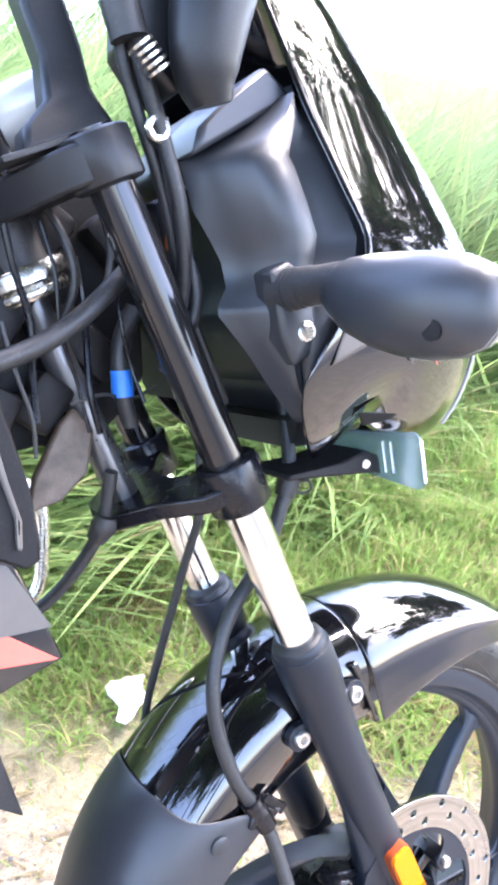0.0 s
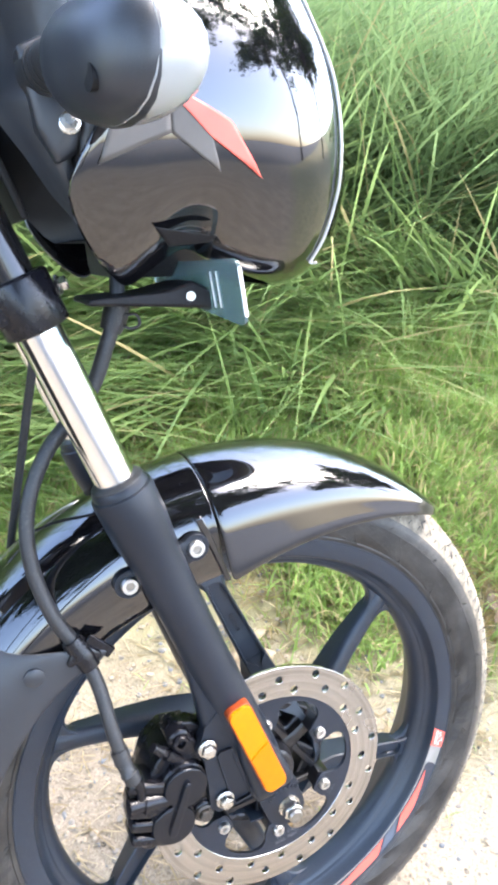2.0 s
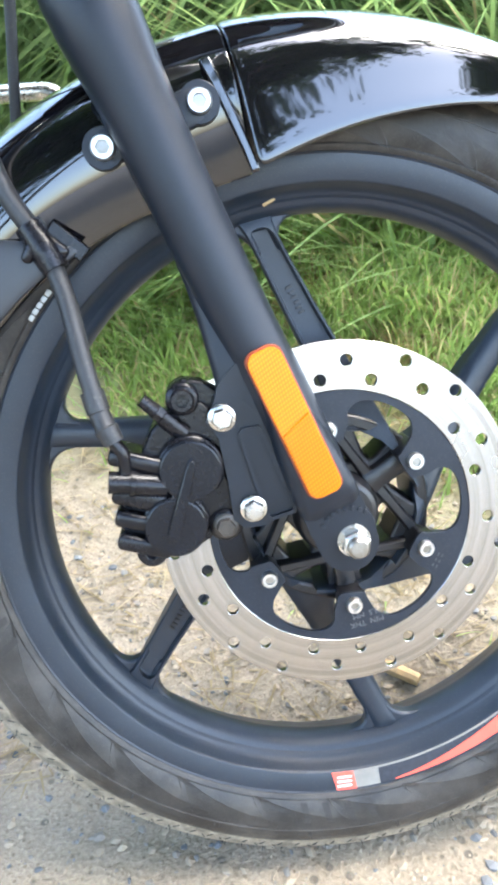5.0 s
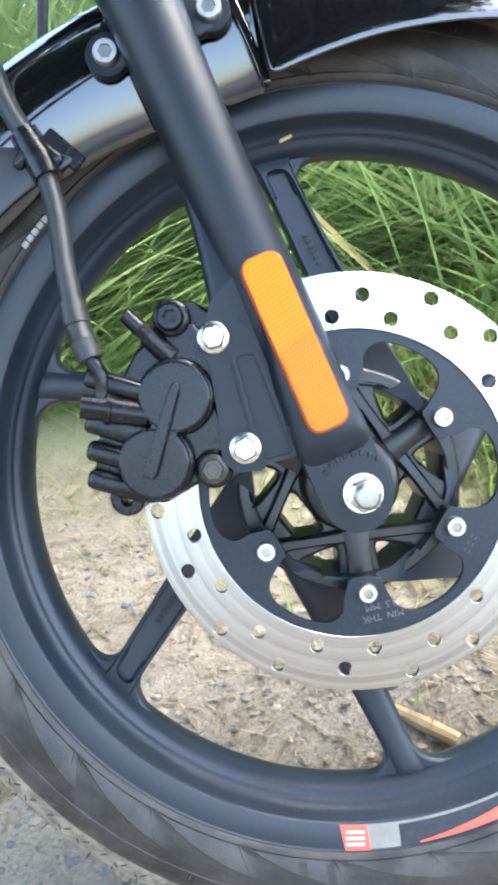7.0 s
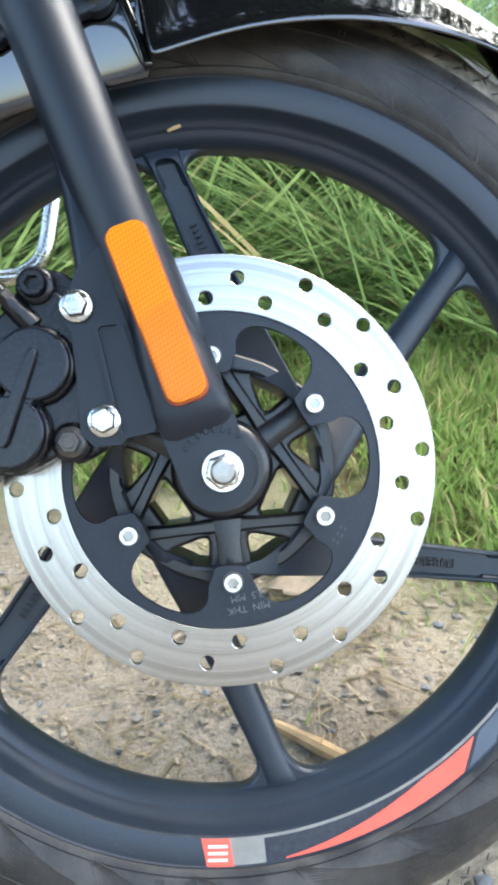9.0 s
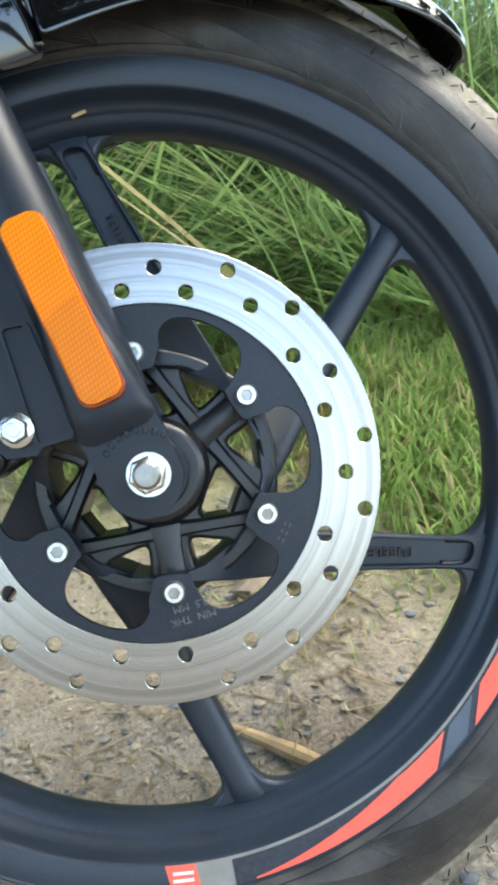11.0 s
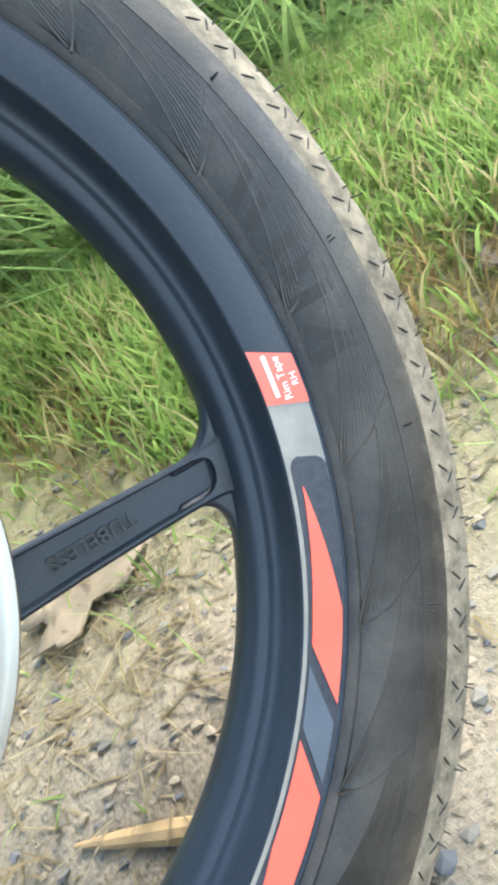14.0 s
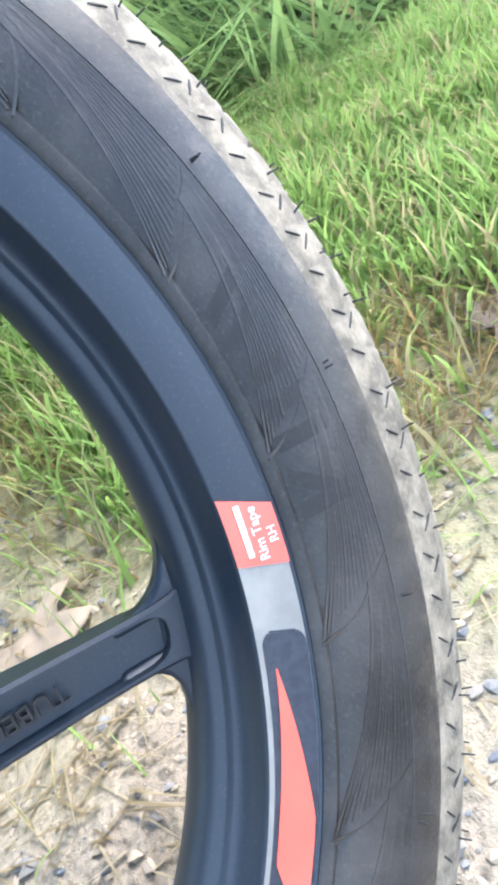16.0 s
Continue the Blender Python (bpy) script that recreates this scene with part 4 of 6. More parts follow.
LEG = [(0.029, 0.0140), (0.034, 0.0180), (0.041, 0.0205), (0.050, 0.0213), (0.075, 0.0212), (0.105, 0.0206), (0.140, 0.0198), (0.180, 0.0194), (0.230, 0.0196), (0.265, 0.0204), (0.290, 0.0216), (0.308, 0.0234), (0.320, 0.0243),
       (0.343, 0.0245), (0.3455, 0.0240), (0.3465, 0.0222), (0.350, 0.0220), (0.3525, 0.0205), (0.3530, 0.0160)]
SIDE_Y = 0.075
for y in (-SIDE_Y, SIDE_Y):
    near = y < 0
    sg = 1 if near else -1
    bm = bmesh.new()
    rings = []
    for st, rad in LEG:
        o = fork_at(st, y)
        swell = 1.0
        ring = []
        for k in range(48):
            ph = 2 * math.pi * k / 48
            cx = math.cos(ph)
            ring.append(o + FWD * cx * rad * (swell if cx < 0 else 1) + Vector((0, -1, 0)) * math.sin(ph) * rad)
        rings.append(ring)
    loft(rings, bm)
    # foot round the axle
    add(bm, lathe([(0.010, y + 0.021 * sg), (0.0182, y + 0.021 * sg), (0.0190, y + 0.017 * sg), (0.0190, y - 0.004 * sg), (0.0182, y - 0.0065 * sg), (0.010, y - 0.0065 * sg)], 48))
    sole = []
    for k in range(25):
        ph = math.pi + math.pi * k / 24
        q = fork_at(-0.0020 + 0.0192 * math.sin(ph), 0, 0.0188 * math.cos(ph))
        sole.append((q.x, q.z))
    for st, f in ((0.046, 0.0192), (0.046, -0.0192)):
        q = fork_at(st, 0, f)
        sole.append((q.x, q.z))
    plate([sole], y + 0.004 * sg, y - 0.0215 * sg, bm)
    rings = []
    for s, w, y0 in ((0.014, 0.0194, -0.0185), (0.022, 0.0197, -0.0222), (0.025, 0.0199, -0.0250), (0.029, 0.0200, -0.0270), (0.036, 0.0200, -0.0276), (0.06, 0.0188, -0.0266), (0.075, 0.0168, -0.0245), (0.09, 0.0145, -0.0236), (0.110, 0.0120, -0.0222), (0.122, 0.0112, -0.0206), (0.135, 0.008, -0.016)):
        o = fork_at(s, y)
        power = float(np.interp(s, [0.035, 0.06, 0.12], [0.30, 0.50, 0.68]))
        ring = []
        for k in range(28):
            ph = 2 * math.pi * k / 28
            cu, cv = math.cos(ph), math.sin(ph)
            ring.append(o + FWD * (math.copysign(abs(cu) ** power, cu) * w) + Vector((0, sg * (y0 * abs(cv) ** power if cv > 0 else 0.012 * abs(cv) ** 0.5), 0)))
        rings.append(ring)
    loft(rings, bm)
    if near:
        # bracket plate, and the web that runs up from it into the leg
        top = [fork_at(st, 0, f) for st, f in ((0.122, -0.0300), (0.117, -0.0335), (0.1115, -0.0385), (0.107, -0.0432))]
        plate([[(q.x, q.z) for q in top] + [(-0.0850, 0.080), (-0.0785, 0.070), (-0.0745, 0.040), (-0.0730, 0.018), (-0.0660, 0.0115), (-0.0520, 0.0125), (-0.0470, 0.0180), (-0.0300, 0.0200), (-0.010, 0.040), (-0.030, 0.100), (-0.055, 0.125)]], -0.0895, -0.070, bm)
        rings = []
        for st, f, yt in ((0.218, -0.0185, -0.0755), (0.200, -0.0195, -0.0775), (0.180, -0.0210, -0.0800), (0.165, -0.0228, -0.0822), (0.150, -0.0252, -0.0848), (0.140, -0.0272, -0.0865), (0.130, -0.0290, -0.0880), (0.120, -0.0312, -0.0890), (0.108, -0.0370, -0.0893), (0.098, -0.0400, -0.0892)):
            rings.append([fork_at(st, yy, ff) for ff, yy in ((f + 0.002, -0.069), (f, -0.0725), (f, yt + 0.0050), (f + 0.0015, yt + 0.0018), (f + 0.0050, yt), (-0.004, yt - 0.0005), (-0.004, -0.069))])
        loft(rings, bm)
    leg = part("fork_leg", bm, fork_paint, bike, "satin black fork lower leg", bevel=0.0030)
    if near:
        # shallow framed pocket in the caliper bracket
        part("bracket_pocket", plate([[(-0.0668, 0.0720), (-0.0645, 0.0755), (-0.0540, 0.0765), (-0.0515, 0.0735), (-0.0335, 0.0235), (-0.0348, 0.0195), (-0.0500, 0.0158), (-0.0530, 0.0180)],
                                      [(-0.0643, 0.0712), (-0.0628, 0.0731), (-0.0552, 0.0740), (-0.0535, 0.0722), (-0.0361, 0.0236), (-0.0368, 0.0215), (-0.0497, 0.0184), (-0.0512, 0.0196)]], -0.0890, -0.0922), fork_paint, leg)
        # long orange reflector, rounded at its ends
        L, W, R = 0.0468, 0.0104, 0.0066
        pts = []
        for cu, cv, t0 in ((W - R, L - R, 0), (-W + R, L - R, 90), (-W + R, -L + R, 180), (W - R, -L + R, 270)):
            for q in range(6):
                t = radians(t0 + q * 18)
                pts.append((cu + R * math.cos(t), cv + R * math.sin(t)))
        pose_r = Matrix.Translation(fork_at(0.0840, -0.1025, 0.0012)) @ Matrix((FWD, Vector((0, 1, 0)), UP)).transposed().to_4x4() @ Matrix.Rotation(radians(-3.0), 4, "X")
        bm = plate([pts], 0.002, -0.0042)
        bm.transform(pose_r)
        lens_r = part("reflector", bm, amber, leg, "orange moulded reflector", bevel=0.0012)
        # slightly tilted lower half, its shading painted in as a darker orange
        field = [(-W * 0.90, -0.0035), (W * 0.90, 0.0030), (W * 0.90, -L * 0.87), (W * 0.72, -L * 0.945), (W * 0.40, -L * 0.975), (-W * 0.40, -L * 0.975), (-W * 0.72, -L * 0.945), (-W * 0.90, -L * 0.87)]
        bm = plate([field], -0.0040, -0.0044)
        for q in bm.verts:
            if q.co.y < -0.0042:
                q.co.y -= 0.0016 * (q.co.z + L) / L
        bm.transform(pose_r)
        part("reflector_low_shade", bm, amber_shaded, lens_r, "lower half of the reflector, coloured darker for its shading")
        big = [(u * 1.10, v * 1.025) for u, v in pts]
        bm = plate([big], 0.010, -0.0012)
        bm.transform(pose_r)
        part("reflector_base", bm, material("reflector_edge", (0.22, 0.035, 0.004), 0.5), leg, "dark orange rim of the reflector", bevel=0.0006)
        # cast mark over the axle
        bm = bmesh.new()
        for i in range(8):
            t = radians(150 - i * 13)
            o = Vector((0.0195 * math.cos(t) - 0.002, -0.0969, 0.0200 * math.sin(t) + 0.001))
            block((0.0030, 0.0014, 0.0022), 0.0003, 1, Matrix.Translation(o) @ Matrix.Rotation(-t, 4, "Y"), bm)
        tagged(part("cast_mark", bm, fork_paint, leg), kind="stuff")
    else:
        part("axle_end", hex_bolt((0, 0.096, 0), 0.011, 0.01, (0, 1, 0)), zinc, leg)
    part("fork_tube", turned([(0.345, 0.0156), (0.400, 0.0156), (0.480, 0.0156)], y), chrome, bike, "polished chrome fork tube")
    part("dust_seal", turned([(0.349, 0.0170), (0.3495, 0.0208), (0.3535, 0.0206), (0.3560, 0.0180), (0.3565, 0.0158)], y), hose_rubber, leg)
    part("fork_tube_upper", turned([(0.478, 0.0150), (0.600, 0.0150), (0.740, 0.0150)], y), material("tube_black", (0.02, 0.02, 0.022), 0.16, 0.6, spot_scale=20, coat=0.4) if near else bpy.data.materials["tube_black"], bike, "black upper fork tube")

# axle nut
axle = part("axle_nut", lathe([(0.0001, -0.0960), (0.0105, -0.0960), (0.0105, -0.0980), (0.0001, -0.0980)], 40), zinc, bike, "zinc plated axle nut and washer")
hexa = lambda r, y: [(r * math.cos(0.35 + math.pi * i / 3), y, r * math.sin(0.35 + math.pi * i / 3)) for i in range(6)]
part("nut", loft([hexa(0.0092, -0.0980), hexa(0.0092, -0.1065), hexa(0.0081, -0.1077)]), zinc, axle, bevel=0.0005)
part("axle_end", lathe([(0.0001, -0.1035), (0.0066, -0.1035), (0.0066, -0.1115), (0.0052, -0.1130), (0.0001, -0.1132)], 24), dull_steel, axle)

STEM = -0.056


def clamp(s0, s1, name, label, mat, trim=0.004):
    """A fork clamp: a bridge from one tube's boss round the stem to the other's."""
    bm = bmesh.new()
    for y in (-SIDE_Y, SIDE_Y):
        turned([(s0, 0.0150), (s0, 0.0215), (s0 + 0.002, 0.0228), (s1 - 0.002, 0.0228), (s1, 0.0215), (s1, 0.0150)], y, 40, bm)
    outline = [(-0.014, -0.092), (0.012, -0.080), (0.014, -0.060), (-0.004, -0.045), (-0.020, -0.02), (-0.022, 0.0), (-0.020, 0.02), (-0.004, 0.045), (0.014, 0.060), (0.012, 0.080), (-0.014, 0.092),
               (-0.030, 0.085), (-0.052, 0.050), (-0.078, 0.026), (-0.084, 0.0), (-0.078, -0.026), (-0.052, -0.050), (-0.030, -0.085)]
    low, high = s0 + trim, s1 - trim
    rings = [[fork_at(s, y, f) for f, y in outline] for s in (low, high)]
    loft(rings, bm)
    return part(name, bm, mat, bike, label, bevel=0.003)


lower = clamp(0.476, 0.514, "lower_fork_clamp", "black lower fork clamp", cast_black, 0.012)
part("pinch_bolt", hex_bolt(fork_at(0.497, -0.061, 0.026), 0.0055, 0.007, (0.9, -0.35, 0.3)), zinc, lower)
upper = clamp(0.706, 0.738, "upper_fork_clamp", "satin black upper fork clamp", riser_black)
part("steering_stem", turned([(0.49, 0.0125), (0.60, 0.0115), (0.675, 0.0115)], 0.0, 28, None, STEM), material("stem_grey", (0.12, 0.12, 0.125), 0.30, 0.7, spot_scale=30, grain=0.1), bike, "grey-black steering stem")
part("steering_collar", turned([(0.660, 0.02), (0.660, 0.0285), (0.662, 0.0300), (0.666, 0.0300), (0.668, 0.0285), (0.6685, 0.0310), (0.671, 0.0335), (0.679, 0.0335), (0.682, 0.0315), (0.682, 0.02)], 0.0, 40, None, STEM), zinc, bike, "zinc plated steering bearing collar")
part("head_tube", turned([(0.681, 0.024), (0.685, 0.023), (0.70, 0.023), (0.71, 0.022)], 0.0, 32, None, STEM), dark_plastic, bike, "black head tube")

# brake caliper
def caliper_body():
    bm = bmesh.new()
    # twin cylinder housing
    c1, c2 = Vector((-0.0966, 0, 0.0529)), Vector((-0.1085, 0, 0.0183))
    for c in (c1, c2):
        own = lathe([(0.0001, -0.0600), (0.0208, -0.0600), (0.0212, -0.0860), (0.0200, -0.0905), (0.0001, -0.0905)], 40)
        own.transform(Matrix.Translation(c))
        add(bm, own)
    # arched body over the disc
    plate([[(-0.074, 0.078), (-0.086, 0.092), (-0.104, 0.090), (-0.118, 0.078), (-0.128, 0.060), (-0.137, 0.046), (-0.140, 0.030), (-0.143, 0.012), (-0.138, 0.004), (-0.128, 0.006), (-0.120, -0.004), (-0.104, -0.004), (-0.086, 0.006), (-0.072, 0.012), (-0.070, 0.030), (-0.076, 0.050)]],
          -0.0480, -0.0840, bm)
    plate([[(-0.080, 0.082), (-0.104, 0.084), (-0.120, 0.070), (-0.130, 0.040), (-0.134, 0.010), (-0.112, 0.000), (-0.086, 0.008)]], -0.030, -0.050, bm)
    # slide pin bosses
    for x, z, r in ((-0.0981, 0.0947, 0.0088), (-0.0781, 0.0138, 0.0092)):
        own = lathe([(0.0001, -0.058), (r * 1.15, -0.058), (r * 1.15, -0.0850), (r, -0.0870), (0.0001, -0.0870)], 28)
        own.transform(Matrix.Translation((x, 0, z)))
        add(bm, own)
    # lower ear with an eye
    plate([circle(-0.1254, -0.0013, 0.0098, 24), circle(-0.1254, -0.0013, 0.0032, 12)], -0.070, -0.083, bm)
    # arm to the upper mount
    plate([[(-0.104, 0.088), (-0.106, 0.100), (-0.098, 0.106), (-0.086, 0.104), (-0.070, 0.094), (-0.066, 0.080), (-0.082, 0.072)]], -0.062, -0.078, bm)
    plate([[(-0.090, 0.012), (-0.062, 0.036), (-0.054, 0.028), (-0.060, 0.012), (-0.076, 0.002)]], -0.062, -0.080, bm)
    return bm


caliper = part("brake_caliper", caliper_body(), cast_black, bike, "black twin piston brake caliper", bevel=0.0016)
for z, w in ((0.0600, 0.011), (0.0370, 0.013), (0.0215, 0.011), (0.0065, 0.011)):
    part("cooling_rib", block((0.034, 0.030, w), 0.0035, 3, Matrix.Translation((-0.1285, -0.078, z)) @ Matrix.Rotation(radians(18), 4, "Y")), cast_black, caliper)
cover = bmesh.new()
for c in ((-0.0966, 0.0529), (-0.1085, 0.0183)):
    own = lathe([(0.0001, -0.0900), (0.0190, -0.0900), (0.0190, -0.0948), (0.0180, -0.0958), (0.0001, -0.0958)], 48)
    own.transform(Matrix.Translation((c[0], 0, c[1])))
    add(cover, own)
plate([[(-0.0905, 0.0455), (-0.1035, 0.0510), (-0.1150, 0.0255), (-0.1020, 0.0190)]], -0.0900, -0.0955, cover)
cover_black = material("cover_black", (0.005, 0.006, 0.009), 0.22, spot_scale=50, grain=0.10, grain_scale=500, rough_vary=0.08, dust=0.02, spec=0.32)
part("piston_cover", cover, cover_black, caliper, "smooth black figure-eight cover", bevel=0.0008)
p0, p1 = Vector((-0.0950, -0.0960, 0.0600)), Vector((-0.1110, -0.0960, 0.0110))
d = (p1 - p0).normalized()
s = Vector((d.z, 0, -d.x))
bar = loft([[p + s * (w * k) + Vector((0, h, 0)) for k, h in ((-1, 0.002), (-0.72, -0.0034), (0.72, -0.0034), (1, 0.002))] for p, w in ((p0, 0.0022), (p0 + d * 0.004, 0.0034), ((p0 + p1) / 2, 0.0042), (p1 - d * 0.004, 0.0048), (p1, 0.0034))])
part("cover_rib", bar, cover_black, caliper, bevel=0.0006)
part("mount_bolt", hex_bolt((-0.0755, -0.0910, 0.0830), 0.0066, 0.0070, turn=0.2), zinc, caliper, "zinc plated flange bolt", bevel=0.0005)
part("mount_bolt", hex_bolt((-0.0605, -0.0910, 0.0248), 0.0066, 0.0070, turn=0.5), zinc, caliper, "zinc plated flange bolt", bevel=0.0005)
part("pin_cap", socket_bolt((-0.0981, -0.0870, 0.0947), 0.0072, 0.005), cast_black, caliper)
part("pin_cap", hex_bolt((-0.0781, -0.0870, 0.0138), 0.0062, 0.006, turn=0.1), pin_steel, caliper, "dull pad pin bolt")
bleed = tube([(-0.0990, -0.083, 0.0740), (-0.1110, -0.086, 0.0860)], [0.0062, 0.0058], 14, 1)
tube([(-0.1110, -0.086, 0.0860), (-0.1145, -0.087, 0.0895)], [0.0050, 0.0050], 6, 1, bleed)
tube([(-0.1145, -0.087, 0.0895), (-0.1220, -0.088, 0.0970)], [0.0046, 0.0040], 12, 1, bleed)
part("bleed_screw", bleed, cast_black, caliper, "dusty rubber-capped bleed screw")
banjo = tube([(-0.1120, -0.088, 0.0435), (-0.1300, -0.090, 0.0468)], [0.0078, 0.0078], 18, 1)
part("banjo_block", banjo, cast_black, caliper)
part("banjo_bolt", tube([(-0.1300, -0.090, 0.0468), (-0.1330, -0.0902, 0.0474), (-0.1331, -0.0902, 0.0474), (-0.1460, -0.092, 0.0495)], [0.0088, 0.0088, 0.0070, 0.0068], 12, 1), cast_black, caliper, "blackened banjo bolt")

# brake hose with its crimped ends and guide
hose_pts = [(-0.120, -0.030, 0.560), (-0.118, -0.040, 0.500), (-0.122, -0.050, 0.455), (-0.131, -0.050, 0.426), (-0.147, -0.047, 0.388), (-0.181, -0.050, 0.349), (-0.199, -0.055, 0.308), (-0.2005, -0.060, 0.265), (-0.1885, -0.065, 0.221),
            (-0.1705, -0.0675, 0.188), (-0.160, -0.074, 0.158), (-0.1535, -0.083, 0.122), (-0.1465, -0.0895, 0.090)]
hose = part("brake_hose", tube(hose_pts, 0.0058, 14, 8), hose_rubber, bike, "black rubber brake hose")
part("hose_crimp", tube([(-0.1500, -0.0865, 0.104), (-0.1470, -0.089, 0.092), (-0.1468, -0.089, 0.0915), (-0.1440, -0.091, 0.0830), (-0.1438, -0.091, 0.0826), (-0.1400, -0.092, 0.0735)], [0.0072, 0.0072, 0.0064, 0.0064, 0.0074, 0.0066], 14, 1), hose_rubber, hose, "crimped black hose end")
part("hose_pipe", tube([(-0.1400, -0.092, 0.0735), (-0.1355, -0.092, 0.0660), (-0.1350, -0.091, 0.0560), (-0.1365, -0.091, 0.0490)], 0.0042, 10, 5), cast_black, hose)
guide = bmesh.new()
tube([(-0.1775, -0.0665, 0.2000), (-0.1690, -0.0680, 0.1850), (-0.1640, -0.0700, 0.1740)], [0.0082, 0.0095, 0.0082], 14, 4, guide)
block((0.020, 0.014, 0.009), 0.0035, 3, Matrix.Translation((-0.1640, -0.066, 0.1880)) @ Matrix.Rotation(radians(40), 4, "Y"), guide)
block((0.007, 0.015, 0.020), 0.003, 3, Matrix.Translation((-0.1760, -0.067, 0.1880)) @ Matrix.Rotation(radians(30), 4, "Y"), guide)
block((0.026, 0.0025, 0.010), 0.001, 1, Matrix.Translation((-0.1560, -0.0685, 0.1900)) @ Matrix.Rotation(radians(42), 4, "Y"), guide)
part("hose_guide", guide, cast_black, bike, "black rubber hose guide on the fender")
clip = tube([(-0.1200, -0.0490, 0.462), (-0.1215, -0.0500, 0.454), (-0.1245, -0.0505, 0.444), (-0.128, -0.0505, 0.436)], [0.0085, 0.0095, 0.0095, 0.0080], 12, 3)
tube([(-0.118, -0.058, 0.448), (-0.110, -0.060, 0.448), (-0.108, -0.060, 0.441), (-0.114, -0.058, 0.438), (-0.121, -0.056, 0.441)], 0.0012, 6, 4, clip)
part("hose_clip", clip, dark_plastic, bike, "black hose clip with a wire loop")

# front fender
ANG = [49.8, 50.2, 51, 52.5, 55, 60, 66, 73, 80, 87, 94, 99, 100.6]
LOW = [0.3062, 0.3046, 0.3018, 0.2985, 0.2950, 0.2860, 0.2750, 0.2635, 0.2520, 0.2425, 0.2330, 0.2275, 0.2262]
TOPR = [0.3092, 0.3098, 0.3106, 0.3118, 0.3135, 0.3160, 0.3180, 0.3195, 0.3205, 0.3212, 0.3220, 0.3225, 0.3226]
WID = [0.0200, 0.0310, 0.0390, 0.0450, 0.0500, 0.0560, 0.0610, 0.0650, 0.0680, 0.0695, 0.0705, 0.0710, 0.0710]


def fender_section(a, low, top, w, flare=False, tuck=0.0):
    """One cross-section, from the near lower edge over the crown to the far one."""
    t = radians(a)
    e = Vector((math.cos(t), 0, math.sin(t)))
    pts = []
    span = top - low
    prof = [(low, -w * (1 - tuck)), (low + span * 0.30, -w * (1 - tuck * 0.35)), (low + span * 0.52, -w * 0.97), (low + span * 0.70, -w * 0.88), (low + span * 0.83, -w * 0.72), (low + span * 0.90, -w * 0.56), (low + span * 0.945, -w * 0.42), (low + span * 0.982, -w * 0.22), (top, 0)]
    if flare:
        prof = [(low, -w), (low + span * 0.20, -w * 0.968), (low + span * 0.38, -w * 0.941), (low + span * 0.43, -w * 0.934), (low + span * 0.60, -w * 0.905), (low + span * 0.74, -w * 0.80), (low + span * 0.85, -w * 0.63), (low + span * 0.925, -w * 0.44), (low + span * 0.98, -w * 0.22), (top, 0)]
    prof = prof + [(r, -y) for r, y in reversed(prof[:-1])]
    return [e * r + Vector((0, y, 0)) for r, y in prof]


def shell(sections, thick, name, mat, parent, label, levels=1):
    bm = loft(sections, None, False, False)
    ob = part(name, bm, mat, parent, label, smooth=60)
    so = ob.modifiers.new("thick", "SOLIDIFY")
    so.thickness, so.offset = thick, 1.0
    if levels:
        su = ob.modifiers.new("round", "SUBSURF")
        su.levels = su.render_levels = levels
    return ob


fender = shell([fender_section(*q, flare=True) for q in zip(ANG, LOW, TOPR, WID)], 0.0028, "front_fender", gloss_black, bike, "glossy black front fender", 2)
# recessed middle behind the step, where the fork carries it
A2 = [100.6, 101.5, 106, 112, 120, 128, 136, 144, 149]
L2 = [0.2262, 0.2255, 0.2258, 0.2270, 0.2315, 0.2370, 0.2430, 0.2480, 0.2510]
T2 = [0.3218, 0.3218, 0.3226, 0.3240, 0.3258, 0.3272, 0.3286, 0.3300, 0.3310]
W2 = [0.0660, 0.0640, 0.0630, 0.0630, 0.0640, 0.0650, 0.0660, 0.0665, 0.0665]
shell([fender_section(*q, tuck=0.20) for q in zip(A2, L2, T2, W2)], 0.0028, "fender_middle", gloss_black, fender, "recessed glossy black fender side", 2)
# upright step between the two
def strip(turns, radii, y0, y1):
    """An upright strip on the fender's flank between two slightly turned lines."""
    side = []
    for off, order in ((turns[0], radii), (turns[1], list(reversed(radii)))):
        for r in order:
            t = radians(off + (r - 0.227) * 42)
            side.append((r * math.cos(t), r * math.sin(t)))
    return plate([side], y0, y1)


part("fender_step", strip((100.3, 101.6), [0.2265, 0.24, 0.255, 0.27, 0.282, 0.292], -0.0600, -0.0668), gloss_black, fender, "upright moulded step", bevel=0.0012)
# matt rear flap
A3 = [127.4, 130.5, 136, 143, 151, 161, 171, 182, 192]
SKEW = [11.6, 11.0, 9.0, 6.0, 3.0, 1.0, 0, 0, 0]
L3 = [0.2340, 0.2362, 0.2425, 0.2480, 0.2525, 0.2570, 0.2605, 0.2655, 0.2750]
T3 = [0.3318, 0.3330, 0.3342, 0.3350, 0.3354, 0.3356, 0.3354, 0.3345, 0.3305]
W3 = [0.0676, 0.0682, 0.0684, 0.0684, 0.0680, 0.0672, 0.0655, 0.0620, 0.0545]


def flap_section(a, skew, low, top, w):
    """A section whose crown lies further back than its hem."""
    out = []
    for p in fender_section(a, low, top, w):
        f = (math.hypot(p.x, p.z) - low) / (top - low)
        out.append(Matrix.Rotation(-radians(skew * min(1, f * 1.6)), 3, "Y") @ p)
    return out


